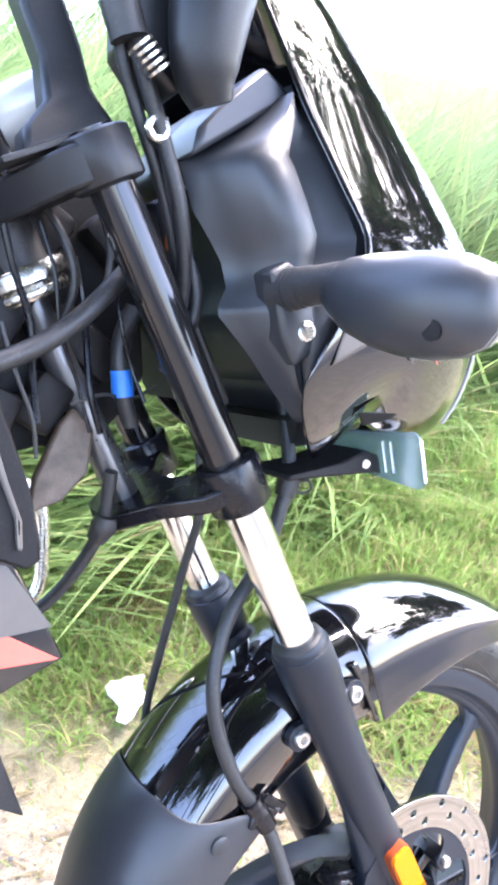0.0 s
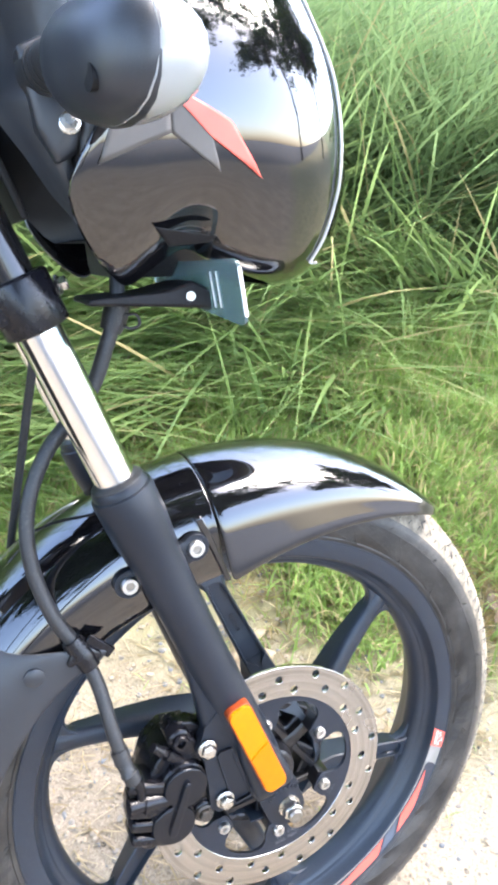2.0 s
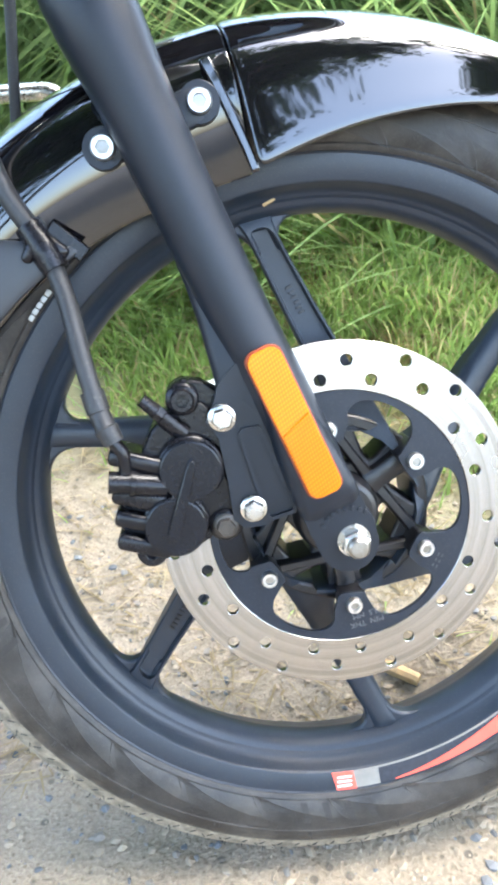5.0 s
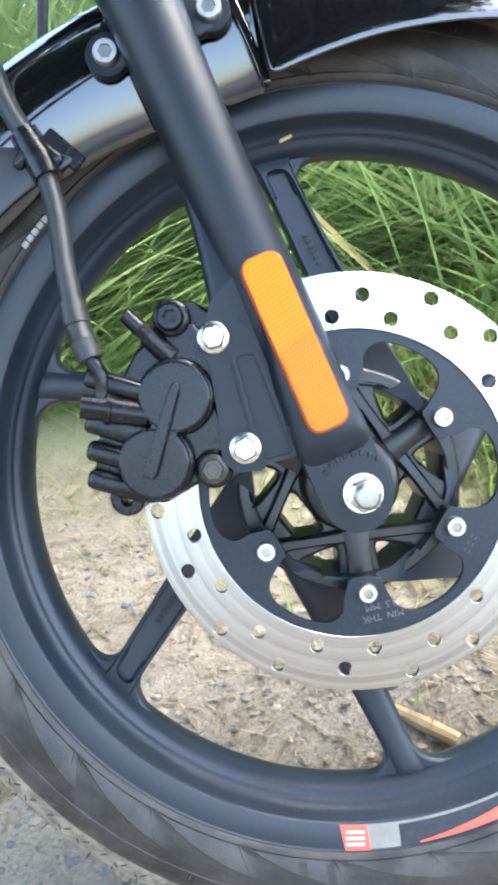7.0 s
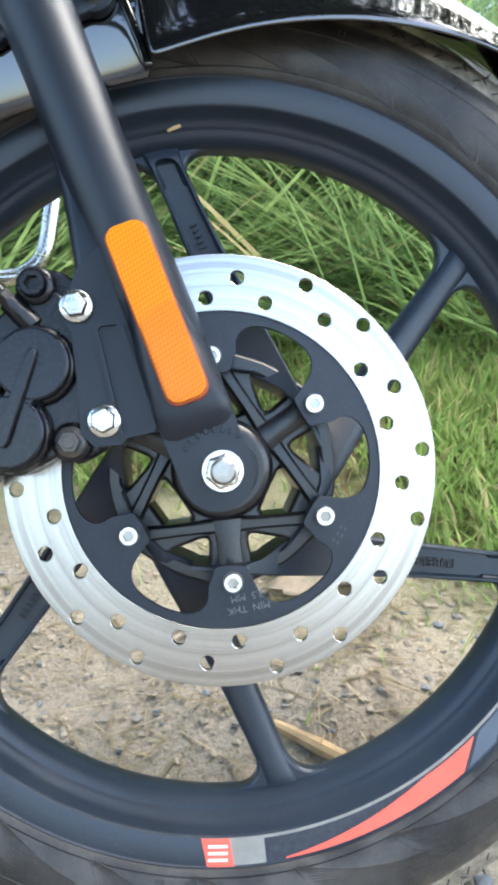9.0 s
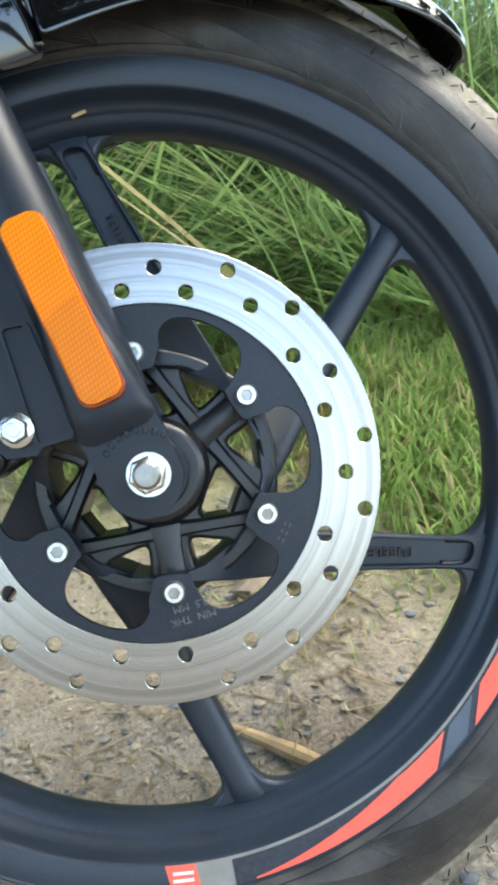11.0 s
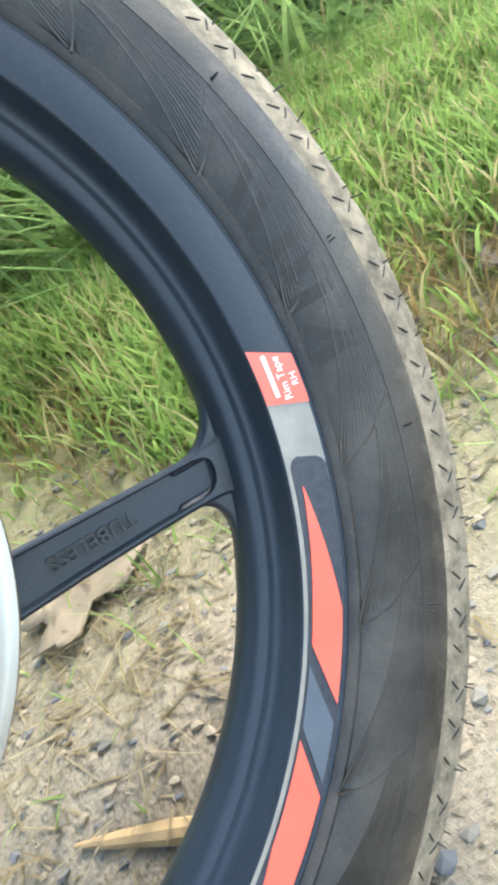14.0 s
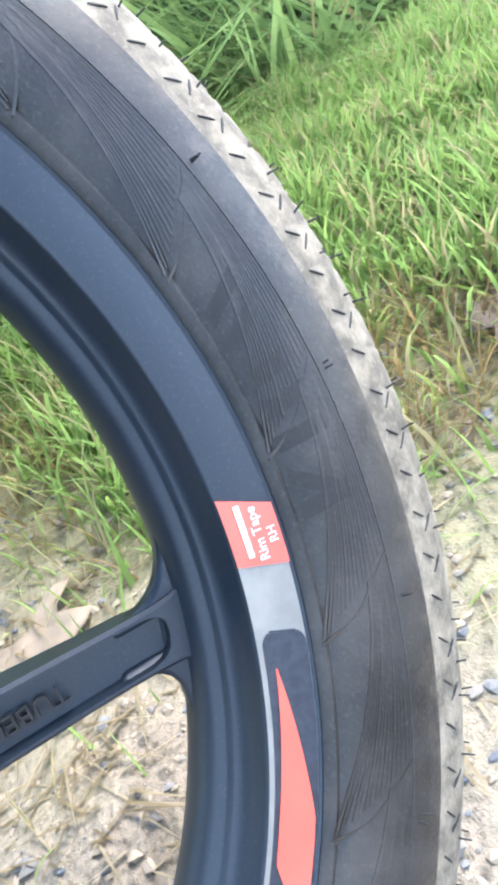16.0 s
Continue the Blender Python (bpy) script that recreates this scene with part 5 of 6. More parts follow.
flap = shell([flap_section(*q) for q in zip(A3, SKEW, L3, T3, W3)], 0.0030, "rear_flap", matt_plastic, fender, "matt black rear mudguard flap", 2)
t = radians(139.6)
part("flap_rivet", lathe([(0.0001, 0.002), (0.0078, 0.002), (0.0078, -0.0008), (0.0060, -0.0018), (0.0001, -0.0020)], 24), matt_plastic, flap).matrix_local = Matrix.Translation((0.2727 * math.cos(t), -0.0712, 0.2727 * math.sin(t)))
# fork lugs with socket bolts
for x, z in ((-0.0735, 0.2600), (-0.1295, 0.2388)):
    lug = bmesh.new()
    back = fork_at(z / 0.9278, 0, 0)
    away = 1 if x > back.x else -1
    outline = circle(x, z, 0.0118, 24)
    plate([outline], -0.0635, -0.0705, lug)
    bx = Vector((x, 0, z)) - FWD * 0.012 * away
    block((0.024, 0.0075, 0.021), 0.002, 2, Matrix.Translation((bx.x, -0.067, bx.z)) @ Matrix.Rotation(radians(-21.9), 4, "Y"), lug)
    part("fork_lug", lug, fork_paint, fender, "satin black mounting lug", bevel=0.0012)
    bolt = part("socket_bolt", socket_bolt((x, -0.0703, z), 0.0072, 0.0045), bolt_steel, fender, "zinc plated socket bolt")
    part("socket", socket_shade((x, -0.0703, z), 0.0039, 0.0030), dull_steel, bolt)

# headlight cowl: a full-width shell from its trailing edges round the nose
COWL = [  # height, trailing edge x, half width, nose x
    (0.470, -0.122, 0.080, 0.012), (0.476, -0.130, 0.088, 0.034), (0.488, -0.144, 0.102, 0.050), (0.505, -0.157, 0.115, 0.060), (0.526, -0.168, 0.127, 0.066), (0.545, -0.160, 0.1355, 0.066), (0.575, -0.140, 0.1385, 0.061),
    (0.605, -0.1200, 0.1370, 0.052), (0.625, -0.1140, 0.1320, 0.044), (0.642, -0.1210, 0.1260, 0.037), (0.662, -0.1265, 0.1180, 0.028), (0.690, -0.1345, 0.1080, 0.012), (0.712, -0.1435, 0.1010, -0.003), (0.742, -0.1500, 0.0930, -0.022), (0.775, -0.1580, 0.0830, -0.044), (0.820, -0.1690, 0.0670, -0.076), (0.860, -0.1750, 0.0460, -0.108)]


def hem(x, z):
    """The lower edge: a point behind, a notch under the lamp, then the chin."""
    low = 0.470 + float(np.interp(x, [-0.125, -0.110, -0.104, -0.095, -0.085, -0.072, -0.064, -0.034, -0.010, 0.020, 0.050], [-0.003, 0.006, 0.011, 0.017, 0.024, 0.026, 0.018, 0.008, 0.001, -0.006, -0.008]))
    return z if z > 0.545 else low + (z - 0.470) * (0.545 - low) / 0.075


def cowl_point(level, u, grow=0.0):
    """u from -1 (near trailing edge) over 0 (nose) to 1."""
    z, xb, w, xf = level
    q = 1 - abs(u)
    ang = q * math.pi / 2
    p = 2 / 2.9
    x = xb + (xf + grow - xb) * math.sin(ang) ** p
    y = (w + grow) * math.cos(ang) ** p if q < 1 else 0.0
    return Vector((x, -y if u < 0 else y, hem(x, z)))


us = [-1, -0.985, -0.965, -0.95, -0.93, -0.9, -0.865, -0.83, -0.79, -0.75, -0.66, -0.56, -0.46, -0.38, -0.3, -0.22, -0.14, -0.07, 0]
us = us + [-u for u in reversed(us[:-1])]
cowl = shell([[cowl_point(l, u) for u in us] for l in COWL], 0.0026, "headlight_cowl", gloss_black, bike, "glossy black headlight cowl with coral flash", 1)


def cowl_film(quad, name, mat, label, lift=0.0030, n=12):
    """A printed film on the cowl's near side: corners as (x, z), laid on the shell."""
    def side(x, z):
        zs = [l[0] for l in COWL]
        lev = [float(np.interp(z, zs, [l[i] for l in COWL])) for i in range(4)]
        f = min(1, max(0, (x - lev[1]) / (lev[3] - lev[1])))
        y = lev[2] * (1 - f ** 2.9) ** (1 / 2.9)
        return Vector((x, -y - lift, z))
    a, b, c, d = [Vector((x, 0, z)) for x, z in quad]
    bm = bmesh.new()
    grid = []
    for i in range(n + 1):
        row = []
        for j in range(n + 1):
            p = (a * (1 - i / n) + b * i / n) * (1 - j / n) + (d * (1 - i / n) + c * i / n) * j / n
            row.append(bm.verts.new(side(p.x, p.z)))
        grid.append(row)
    for i in range(n):
        for j in range(n):
            bm.faces.new((grid[i][j], grid[i + 1][j], grid[i + 1][j + 1], grid[i][j + 1]))
    ob = part(name, bm, mat, cowl, label, smooth=60)
    so = ob.modifiers.new("thick", "SOLIDIFY")
    so.thickness = 0.0003
    return ob


cowl_film([(-0.147, 0.541), (-0.1030, 0.5600), (-0.106, 0.596), (-0.128, 0.596)], "grey_flash", panel_grey, "grey printed flash")
cowl_film([(-0.1030, 0.5600), (-0.0700, 0.5400), (-0.0760, 0.5580), (-0.106, 0.596)], "grey_flash", panel_grey, "grey printed flash")
cowl_film([(-0.116, 0.592), (-0.0770, 0.5590), (-0.0390, 0.5375), (-0.0640, 0.5690)], "coral_flash", coral, "coral red printed flash", lift=0.0034)
# no opening here: a black film stands for the shaded pocket
cowl_film([(-0.1100, 0.5075), (-0.0985, 0.4955), (-0.0700, 0.4985), (-0.0660, 0.5020)], "chin_pocket_shade", void_black, "black film painting the shade of a pocket in the chin", lift=0.0032)
# lens and its bright surround on the nose
lens = shell([[cowl_point(l, u, 0.002) for u in us if abs(u) < 0.40] for l in COWL[3:12]], 0.002, "headlight_lens", lens_clear, cowl, "clear headlight lens", 1)
bm = bmesh.new()
for sgn in (-1, 1):
    tube([cowl_point(l, 0.40 * sgn, 0.003) for l in COWL[2:12]], 0.0013, 8, 3, bm)
tube([cowl_point(COWL[2], u, 0.003) for u in us if abs(u) < 0.40], 0.0013, 8, 2, bm)
part("lens_surround", bm, lens_grey, cowl, "pale grey lens surround")
# black under-tray and its scoop
bm = bmesh.new()
rings = []
for z, k in ((0.500, 0.80), (0.482, 0.72), (0.474, 0.60)):
    rings.append([Vector((-0.118 + (cowl_point((z, -0.122, 0.078 * k, 0.010 * k), u).x + 0.118) * k, cowl_point((z, -0.122, 0.078 * k, 0.012), u).y, z)) for u in us])
loft(rings, bm)
part("under_tray", bm, dark_plastic, cowl, "black tray under the headlight")

# matt housing behind the cowl
HOUSE = [  # height, rear x, rear half width, front x, front half width
    (0.500, -0.142, 0.090, -0.130, 0.104), (0.506, -0.150, 0.094, -0.134, 0.112), (0.527, -0.1680, 0.096, -0.148, 0.124), (0.550, -0.1820, 0.092, -0.146, 0.131), (0.576, -0.2000, 0.085, -0.138, 0.134), (0.582, -0.2000, 0.084, -0.136, 0.134), (0.595, -0.1920, 0.082, -0.128, 0.134),
    (0.612, -0.1935, 0.079, -0.120, 0.133), (0.626, -0.2000, 0.077, -0.116, 0.130), (0.645, -0.2105, 0.074, -0.120, 0.124), (0.666, -0.2150, 0.071, -0.125, 0.116), (0.6755, -0.2165, 0.070, -0.128, 0.112), (0.686, -0.1985, 0.072, -0.131, 0.108), (0.700, -0.1760, 0.076, -0.136, 0.104), (0.712, -0.1600, 0.080, -0.142, 0.100), (0.7195, -0.1520, 0.083, -0.145, 0.097)]
rings = []
for z, xr, wr, xf, wf in HOUSE:
    dw, dx = wf - wr, xf - xr
    b = float(np.interp(z, [0.48, 0.545, 0.60, 0.625, 0.655, 0.74], [0.62, 0.60, 0.66, 0.85, 1.0, 1.0]))
    cut = float(np.interp(z, [0.604, 0.612, 0.694, 0.704], [0.0, 1.0, 1.0, 0.0]))
    half = [(xr + 0.040, wr * 0.86), (xr - 0.001, wr), (xr + dx * 0.04, wr + 0.004), (xr + dx * 0.14, wr + dw * 0.30 * b + 0.003), (xr + dx * 0.28, wr + dw * 0.80 * b + 0.005), (xr + dx * 0.40, wr + dw * b + 0.005), (xr + dx * 0.60, wr + dw * b + 0.004), (xr + dx * 0.625, wr + dw * b + 0.001),
            (xr + dx * 0.645, wr + dw * b - 0.018 * cut), (xr + dx * 0.70, wr + dw * (0.3 * b + 0.6) - 0.018 * cut), (xr + dx * 0.85, wr + dw * (0.1 * b + 0.84) - 0.012 * cut), (xf, wf - 0.004), (xf + 0.02, wf - 0.010)]
    rings.append([Vector((x, -y, z)) for x, y in half] + [Vector((x, y, z)) for x, y in reversed(half)])
housing = part("headlight_housing", loft(rings), matt_plastic, bike, "matt grey-black headlight housing", smooth=58)
# lip along its top
part("housing_lid", plate([[(-0.2165, 0.6760), (-0.1385, 0.7215), (-0.1450, 0.7280), (-0.1610, 0.7390), (-0.1800, 0.7240), (-0.2115, 0.6940)]], -0.088, -0.010), matt_plastic, housing, "flat black lid over the headlight housing", bevel=0.004)
part("instrument_tray", block((0.075, 0.12, 0.020), 0.006, 3, Matrix.Translation((-0.185, 0.0, 0.700)) @ Matrix.Rotation(radians(-50), 4, "Y")), dark_plastic, housing, "black instrument tray")

# turn indicators
for sg in (-1, 1):
    def P(x, y, z):
        return Vector((x, y * -sg, z))
    base = loft([[P(x, y, z) for x, z in ((-0.1860, 0.602), (-0.1720, 0.609), (-0.1560, 0.600), (-0.1500, 0.575), (-0.1560, 0.548), (-0.1680, 0.542), (-0.1780, 0.560))] for y in (-0.104, -0.1250)] +
                [[P(-0.168 + (x + 0.168) * 0.84, -0.1275, 0.577 + (z - 0.577) * 0.8) for x, z in ((-0.1860, 0.602), (-0.1720, 0.609), (-0.1560, 0.600), (-0.1500, 0.575), (-0.1560, 0.548), (-0.1680, 0.542), (-0.1780, 0.560))]])
    ind = part("turn_indicator", base, matt_plastic, bike, "matt black turn indicator on a rubber stalk", bevel=0.002)
    part("stalk", tube([P(-0.172, -0.116, 0.590), P(-0.170, -0.130, 0.591), P(-0.168, -0.142, 0.592), P(-0.166, -0.152, 0.592), P(-0.163, -0.170, 0.592)], [0.0150, 0.0135, 0.0125, 0.0120, 0.0125], 18, 4), hose_rubber, ind, "ribbed rubber stalk")
    for q in range(4):
        part("stalk_rib", tube([P(-0.1705 + q * 0.0012, -0.128 - q * 0.0055, 0.5908 + q * 0.0003), P(-0.1702 + q * 0.0012, -0.1302 - q * 0.0055, 0.5908 + q * 0.0003)], 0.0142 - q * 0.0005, 18, 1), hose_rubber, ind)
    # pear-shaped body: sections along its length, deeper at the front
    c0, c1 = P(-0.163, -0.160, 0.587), P(-0.1470, -0.2700, 0.5740)
    ax = (c1 - c0).normalized()
    fw = Vector((1, 0, 0)) - ax * ax.x
    fw.normalize()
    up = Vector((0, 0, 1))
    rings, front = [], []
    for f, hgt, bck, frt in ((0.0, 0.012, 0.012, 0.012), (0.06, 0.0165, 0.0165, 0.017), (0.16, 0.0225, 0.0215, 0.024), (0.32, 0.0265, 0.0250, 0.030), (0.50, 0.0285, 0.0260, 0.034), (0.68, 0.0285, 0.0245, 0.034), (0.83, 0.0258, 0.0205, 0.031), (0.93, 0.0210, 0.0150, 0.026), (0.985, 0.0130, 0.0085, 0.017), (1.0, 0.004, 0.003, 0.006)):
        o = c0 + (c1 - c0) * f + up * (-0.004 * math.sin(f * 3))
        ring, fr = [], []
        for k in range(24):
            t = 2 * math.pi * k / 24
            cx, cz = math.cos(t), math.sin(t)
            reach = -frt * 0.12 if cx > 0 else bck
            ring.append(o + fw * (math.copysign(abs(cx) ** 0.85, cx) * reach) + up * (math.copysign(abs(cz) ** 0.9, cz) * hgt))
            fr.append(o + fw * (-frt * 0.16 + max(0, cx) * frt * 1.14) + up * (math.copysign(abs(cz) ** 0.9, cz) * hgt * 0.985))
        rings.append(ring)
        front.append(fr)
    part("indicator_body", loft(rings), matt_plastic, ind, "smooth matt black shell", smooth=70)
    part("indicator_lens", loft([[q for q in fr] for fr in front]), lens_milk, ind, "pale clear lens", smooth=70, merge=0.0002)
    # solid black plug that stands for the shade in the screw hole
    hole = c0 + (c1 - c0) * 0.76 - fw * 0.0196 - up * 0.0145
    part("screw_hole_shade", tube([hole - fw * 0.0020, hole + fw * 0.003], [0.0056, 0.0050], 16, 1), void_black, ind)
    part("screw", hex_bolt(P(-0.1600, -0.1270, 0.5640), 0.0052, 0.004, P(-0.25, -1, 0.1)), zinc, ind, "zinc plated pan screw")

# clear number plate seen edge-on under the headlight
PL = Matrix.Translation((-0.067, -0.0730, 0.4635)) @ Matrix.Rotation(radians(-9), 4, "Y") @ Matrix.Rotation(radians(14), 4, "Z")
corner = []
for cu, cv, t0 in ((0.050, 0.0165, 0), (-0.050, 0.0165, 90), (-0.050, -0.0165, 180), (0.050, 0.0060, 270)):
    corner += [(cu + 0.006 * math.cos(radians(t0 + q * 18)), cv + 0.006 * math.sin(radians(t0 + q * 18))) for q in range(6)]
bm = plate([corner], -0.0013, 0.0013)
bm.transform(PL @ Matrix.Rotation(radians(90), 4, "Z"))
plate_ob = part("number_plate", bm, plate_glass, bike, "clear greenish acrylic plate under the headlight")
part("plate_edge", block((0.0032, 0.0022, 0.034), 0.0010, 1, PL @ Matrix.Translation((0, -0.0565, 0))), white_paint, plate_ob, "white plate edge")
for q in (0, 1):
    part("plate_slot", block((0.0034, 0.0022, 0.026), 0.0008, 1, PL @ Matrix.Translation((0, -0.030 + q * 0.007, 0.002))), white_paint, plate_ob, "white slot in the plate")
part("plate_screw", hex_bolt((-0.0780, -0.0905, 0.4620), 0.003, 0.003, (-0.2, -1, 0)), zinc, plate_ob)
part("plate_bracket", plate([[(-0.150, 0.4615), (-0.105, 0.4645), (-0.0750, 0.4720), (-0.0620, 0.4660), (-0.0590, 0.4515), (-0.0700, 0.4535), (-0.1250, 0.4565), (-0.150, 0.4570)]], -0.090, -0.030), void_black, bike, "black bracket of the plate", bevel=0.003)

# handlebar risers, switch cluster and cables above the clamp
riser = part("handlebar_riser", loft([[fork_at(0.738 + s, y0 + yo, f0 + fo) for fo, yo in ((-w, -d), (w, -d), (w, d), (-w, d))] for s, y0, f0, w, d in ((0.0, -0.062, -0.012, 0.031, 0.014), (0.014, -0.060, -0.010, 0.026, 0.013), (0.026, -0.052, 0.002, 0.016, 0.012), (0.05, -0.048, 0.010, 0.0140, 0.012), (0.14, -0.046, 0.016, 0.0140, 0.012))]),
             riser_black, bike, "matt black handlebar riser", bevel=0.004)
part("clamp_edge", block((0.074, 0.03, 0.004), 0.0015, 2, Matrix.Translation(fork_at(0.7385, -0.062, -0.02)) @ Matrix.Rotation(radians(-21.9), 4, "Y")), dark_plastic, riser)
switch = part("switch_housing", plate([[(-0.262, 0.870), (-0.256, 0.765), (-0.258, 0.735), (-0.248, 0.722), (-0.232, 0.708), (-0.224, 0.712), (-0.218, 0.740), (-0.214, 0.800), (-0.205, 0.870)]], -0.050, -0.095), riser_black, bike, "matt black switch cluster", bevel=0.010)
part("master_cylinder", tube([(-0.200, -0.110, 0.860), (-0.206, -0.112, 0.790), (-0.216, -0.112, 0.745), (-0.2185, -0.110, 0.718), (-0.214, -0.108, 0.700)], [0.030, 0.028, 0.024, 0.020, 0.013], 20, 5), riser_black, switch, "rounded black lever housing")
sp = bmesh.new()
for q in range(5):
    o = Vector((-0.2590 + q * 0.0026, -0.108, 0.7270 - q * 0.0030))
    tube([o, o + Vector((0.0011, 0, -0.0014))], 0.0085, 16, 1, sp)
part("cable_spring", sp, zinc, switch, "bright coiled cable spring")
part("cable_bolt", socket_bolt((-0.2390, -0.082, 0.690), 0.0085, 0.005), zinc, bike, "zinc plated cable bolt")
mirror_cap = part("silver_cap", lathe([(0.0001, -0.022), (0.0165, -0.022), (0.019, -0.018), (0.020, 0.03), (0.016, 0.05), (0.0001, 0.05)], 32), lens_grey, bike, "pale silver round cap by the handlebar")
mirror_cap.matrix_local = along((-0.294, -0.020, 0.714), (0.70, -0.62, 0.30))
for name, pts, r, label in (
        ("throttle_cable", [(-0.275, -0.085, 0.860), (-0.262, -0.092, 0.790), (-0.252, -0.088, 0.735), (-0.236, -0.082, 0.690), (-0.222, -0.078, 0.640), (-0.215, -0.060, 0.590), (-0.222, -0.040, 0.540)], 0.0052, "black control cable"),
        ("clutch_cable", [(-0.285, -0.080, 0.870), (-0.268, -0.085, 0.780), (-0.255, -0.078, 0.720), (-0.232, -0.070, 0.660), (-0.218, -0.060, 0.610), (-0.210, -0.040, 0.560)], 0.0042, "black control cable"),
        ("wiring_sleeve", [(-0.272, -0.088, 0.80), (-0.266, -0.092, 0.765), (-0.258, -0.092, 0.735)], 0.0115, "ribbed black cable boot"),
        ("front_cable", [(-0.232, -0.075, 0.700), (-0.228, -0.070, 0.660), (-0.214, -0.064, 0.625), (-0.205, -0.062, 0.590), (-0.214, -0.058, 0.560)], 0.0048, "black wiring sleeve"),
        ("frame_cable", [(-0.235, -0.046, 0.622), (-0.258, -0.050, 0.600), (-0.290, -0.056, 0.574), (-0.325, -0.060, 0.556), (-0.370, -0.060, 0.545), (-0.450, -0.05, 0.545)], 0.0066, "thick grey-black rubber hose"),
        ("speed_cable", [(-0.175, 0.000, 0.470), (-0.178, 0.000, 0.420), (-0.186, 0.020, 0.366), (-0.196, 0.040, 0.305), (-0.206, 0.058, 0.246), (-0.215, 0.065, 0.200), (-0.235, 0.07, 0.186), (-0.215, 0.072, 0.178)], 0.0038, "thin black speedometer cable"),
        ("drain_hose", [(-0.262, -0.030, 0.470), (-0.268, -0.020, 0.430), (-0.280, -0.005, 0.400), (-0.300, 0.010, 0.372), (-0.330, 0.02, 0.35)], 0.0050, "black drain hose"),
        ("loom_wire", [(-0.290, -0.035, 0.520), (-0.265, -0.030, 0.525), (-0.240, -0.020, 0.520), (-0.220, -0.02, 0.528)], 0.0012, "thin black wire")):
    part(name, tube(pts, r, 10, 6), hose_rubber, bike, label)
loose = np.random.default_rng(9)
for k in range(4):
    x0, z0 = -0.325 + 0.024 * k, loose.uniform(0.60, 0.65)
    pts = [(x0, loose.uniform(-0.04, -0.02), z0)]
    for q in range(4):
        pts.append((pts[-1][0] + loose.uniform(-0.002, 0.010), pts[-1][1] + loose.uniform(-0.006, 0.004), pts[-1][2] - loose.uniform(0.026, 0.036)))
    part("loom_wire", tube(pts, loose.uniform(0.0014, 0.0026), 8, 5), cast_black, bike, "thin black wire")
part("hose_grommet", tube([(-0.266, -0.026, 0.437), (-0.268, -0.024, 0.430), (-0.272, -0.018, 0.420)], [0.0075, 0.0098, 0.0075], 14, 3), dark_plastic, bike, "black rubber grommet")
loom = part("wiring_loom", tube([(-0.235, -0.022, 0.585), (-0.246, -0.022, 0.560), (-0.248, -0.022, 0.530), (-0.240, -0.018, 0.500)], [0.0070, 0.0072, 0.0068, 0.0060], 14, 5), hose_rubber, bike, "taped wiring loom")
part("blue_tape", tube([(-0.2475, -0.0225, 0.541), (-0.2472, -0.0222, 0.522)], 0.0080, 16, 1), blue_tape, loom, "bright blue tape band")
part("orange_connector", block((0.012, 0.01, 0.012), 0.003, 2, Matrix.Translation((-0.214, -0.050, 0.628))), orange_plug, bike, "orange wiring connector")
fr = part("frame_downtube", tube([(-0.330, 0.0, 0.700), (-0.345, 0.0, 0.600), (-0.365, 0.0, 0.460), (-0.385, 0.0, 0.300)], 0.024, 18, 5), gloss_black, bike, "glossy black frame downtube")
part("gusset", block((0.10, 0.03, 0.20), 0.01, 2, Matrix.Translation((-0.385, 0.0, 0.62))), dark_plastic, fr)
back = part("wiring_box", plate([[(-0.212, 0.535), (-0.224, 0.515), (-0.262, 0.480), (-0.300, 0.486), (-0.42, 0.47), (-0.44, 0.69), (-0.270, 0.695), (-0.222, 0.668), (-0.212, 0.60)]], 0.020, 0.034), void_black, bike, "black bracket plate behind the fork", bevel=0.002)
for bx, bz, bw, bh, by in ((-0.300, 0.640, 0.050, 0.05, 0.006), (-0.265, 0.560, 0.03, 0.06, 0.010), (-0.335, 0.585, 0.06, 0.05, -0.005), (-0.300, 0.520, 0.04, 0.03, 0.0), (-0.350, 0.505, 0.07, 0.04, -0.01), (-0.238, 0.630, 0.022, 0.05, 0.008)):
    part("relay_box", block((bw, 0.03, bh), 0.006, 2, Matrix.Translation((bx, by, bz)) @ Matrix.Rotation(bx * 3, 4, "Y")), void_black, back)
for pts, r in (([(-0.335, -0.055, 0.575), (-0.330, -0.060, 0.545), (-0.322, -0.060, 0.515), (-0.321, -0.058, 0.490)], 0.0014), ([(-0.30, -0.02, 0.66), (-0.285, -0.03, 0.63), (-0.28, -0.03, 0.60), (-0.29, -0.02, 0.57)], 0.003), ([(-0.26, -0.03, 0.66), (-0.255, -0.035, 0.62), (-0.262, -0.03, 0.585)], 0.003)):
    part("loom_wire", tube(pts, r, 8, 6), hose_rubber, bike, "thin wire")
part("horn_plate", plate([[(-0.270, 0.500), (-0.282, 0.516), (-0.294, 0.506), (-0.314, 0.470), (-0.320, 0.446), (-0.296, 0.452), (-0.276, 0.470)]], -0.012, -0.022), material("brown_steel", (0.06, 0.045, 0.034), 0.55, 0.2, spot_scale=60, spots=(0.16, 0.125, 0.10), spot_amount=0.8, grain=0.3), bike, "rusty brown bracket plate", bevel=0.002)
part("inner_guard", block((0.006, 0.14, 0.10), 0.003, 2, Matrix.Translation((-0.200, 0.01, 0.560)) @ Matrix.Rotation(radians(-22), 4, "Y")), dark_plastic, bike, "black splash guard between the fork tubes")

# tank shroud with its coral flash
def slab(outline, y0, y1, name, mat, parent, label, bevel=0.002):
    return part(name, plate([outline], y0, y1), mat, parent, label, bevel=bevel)


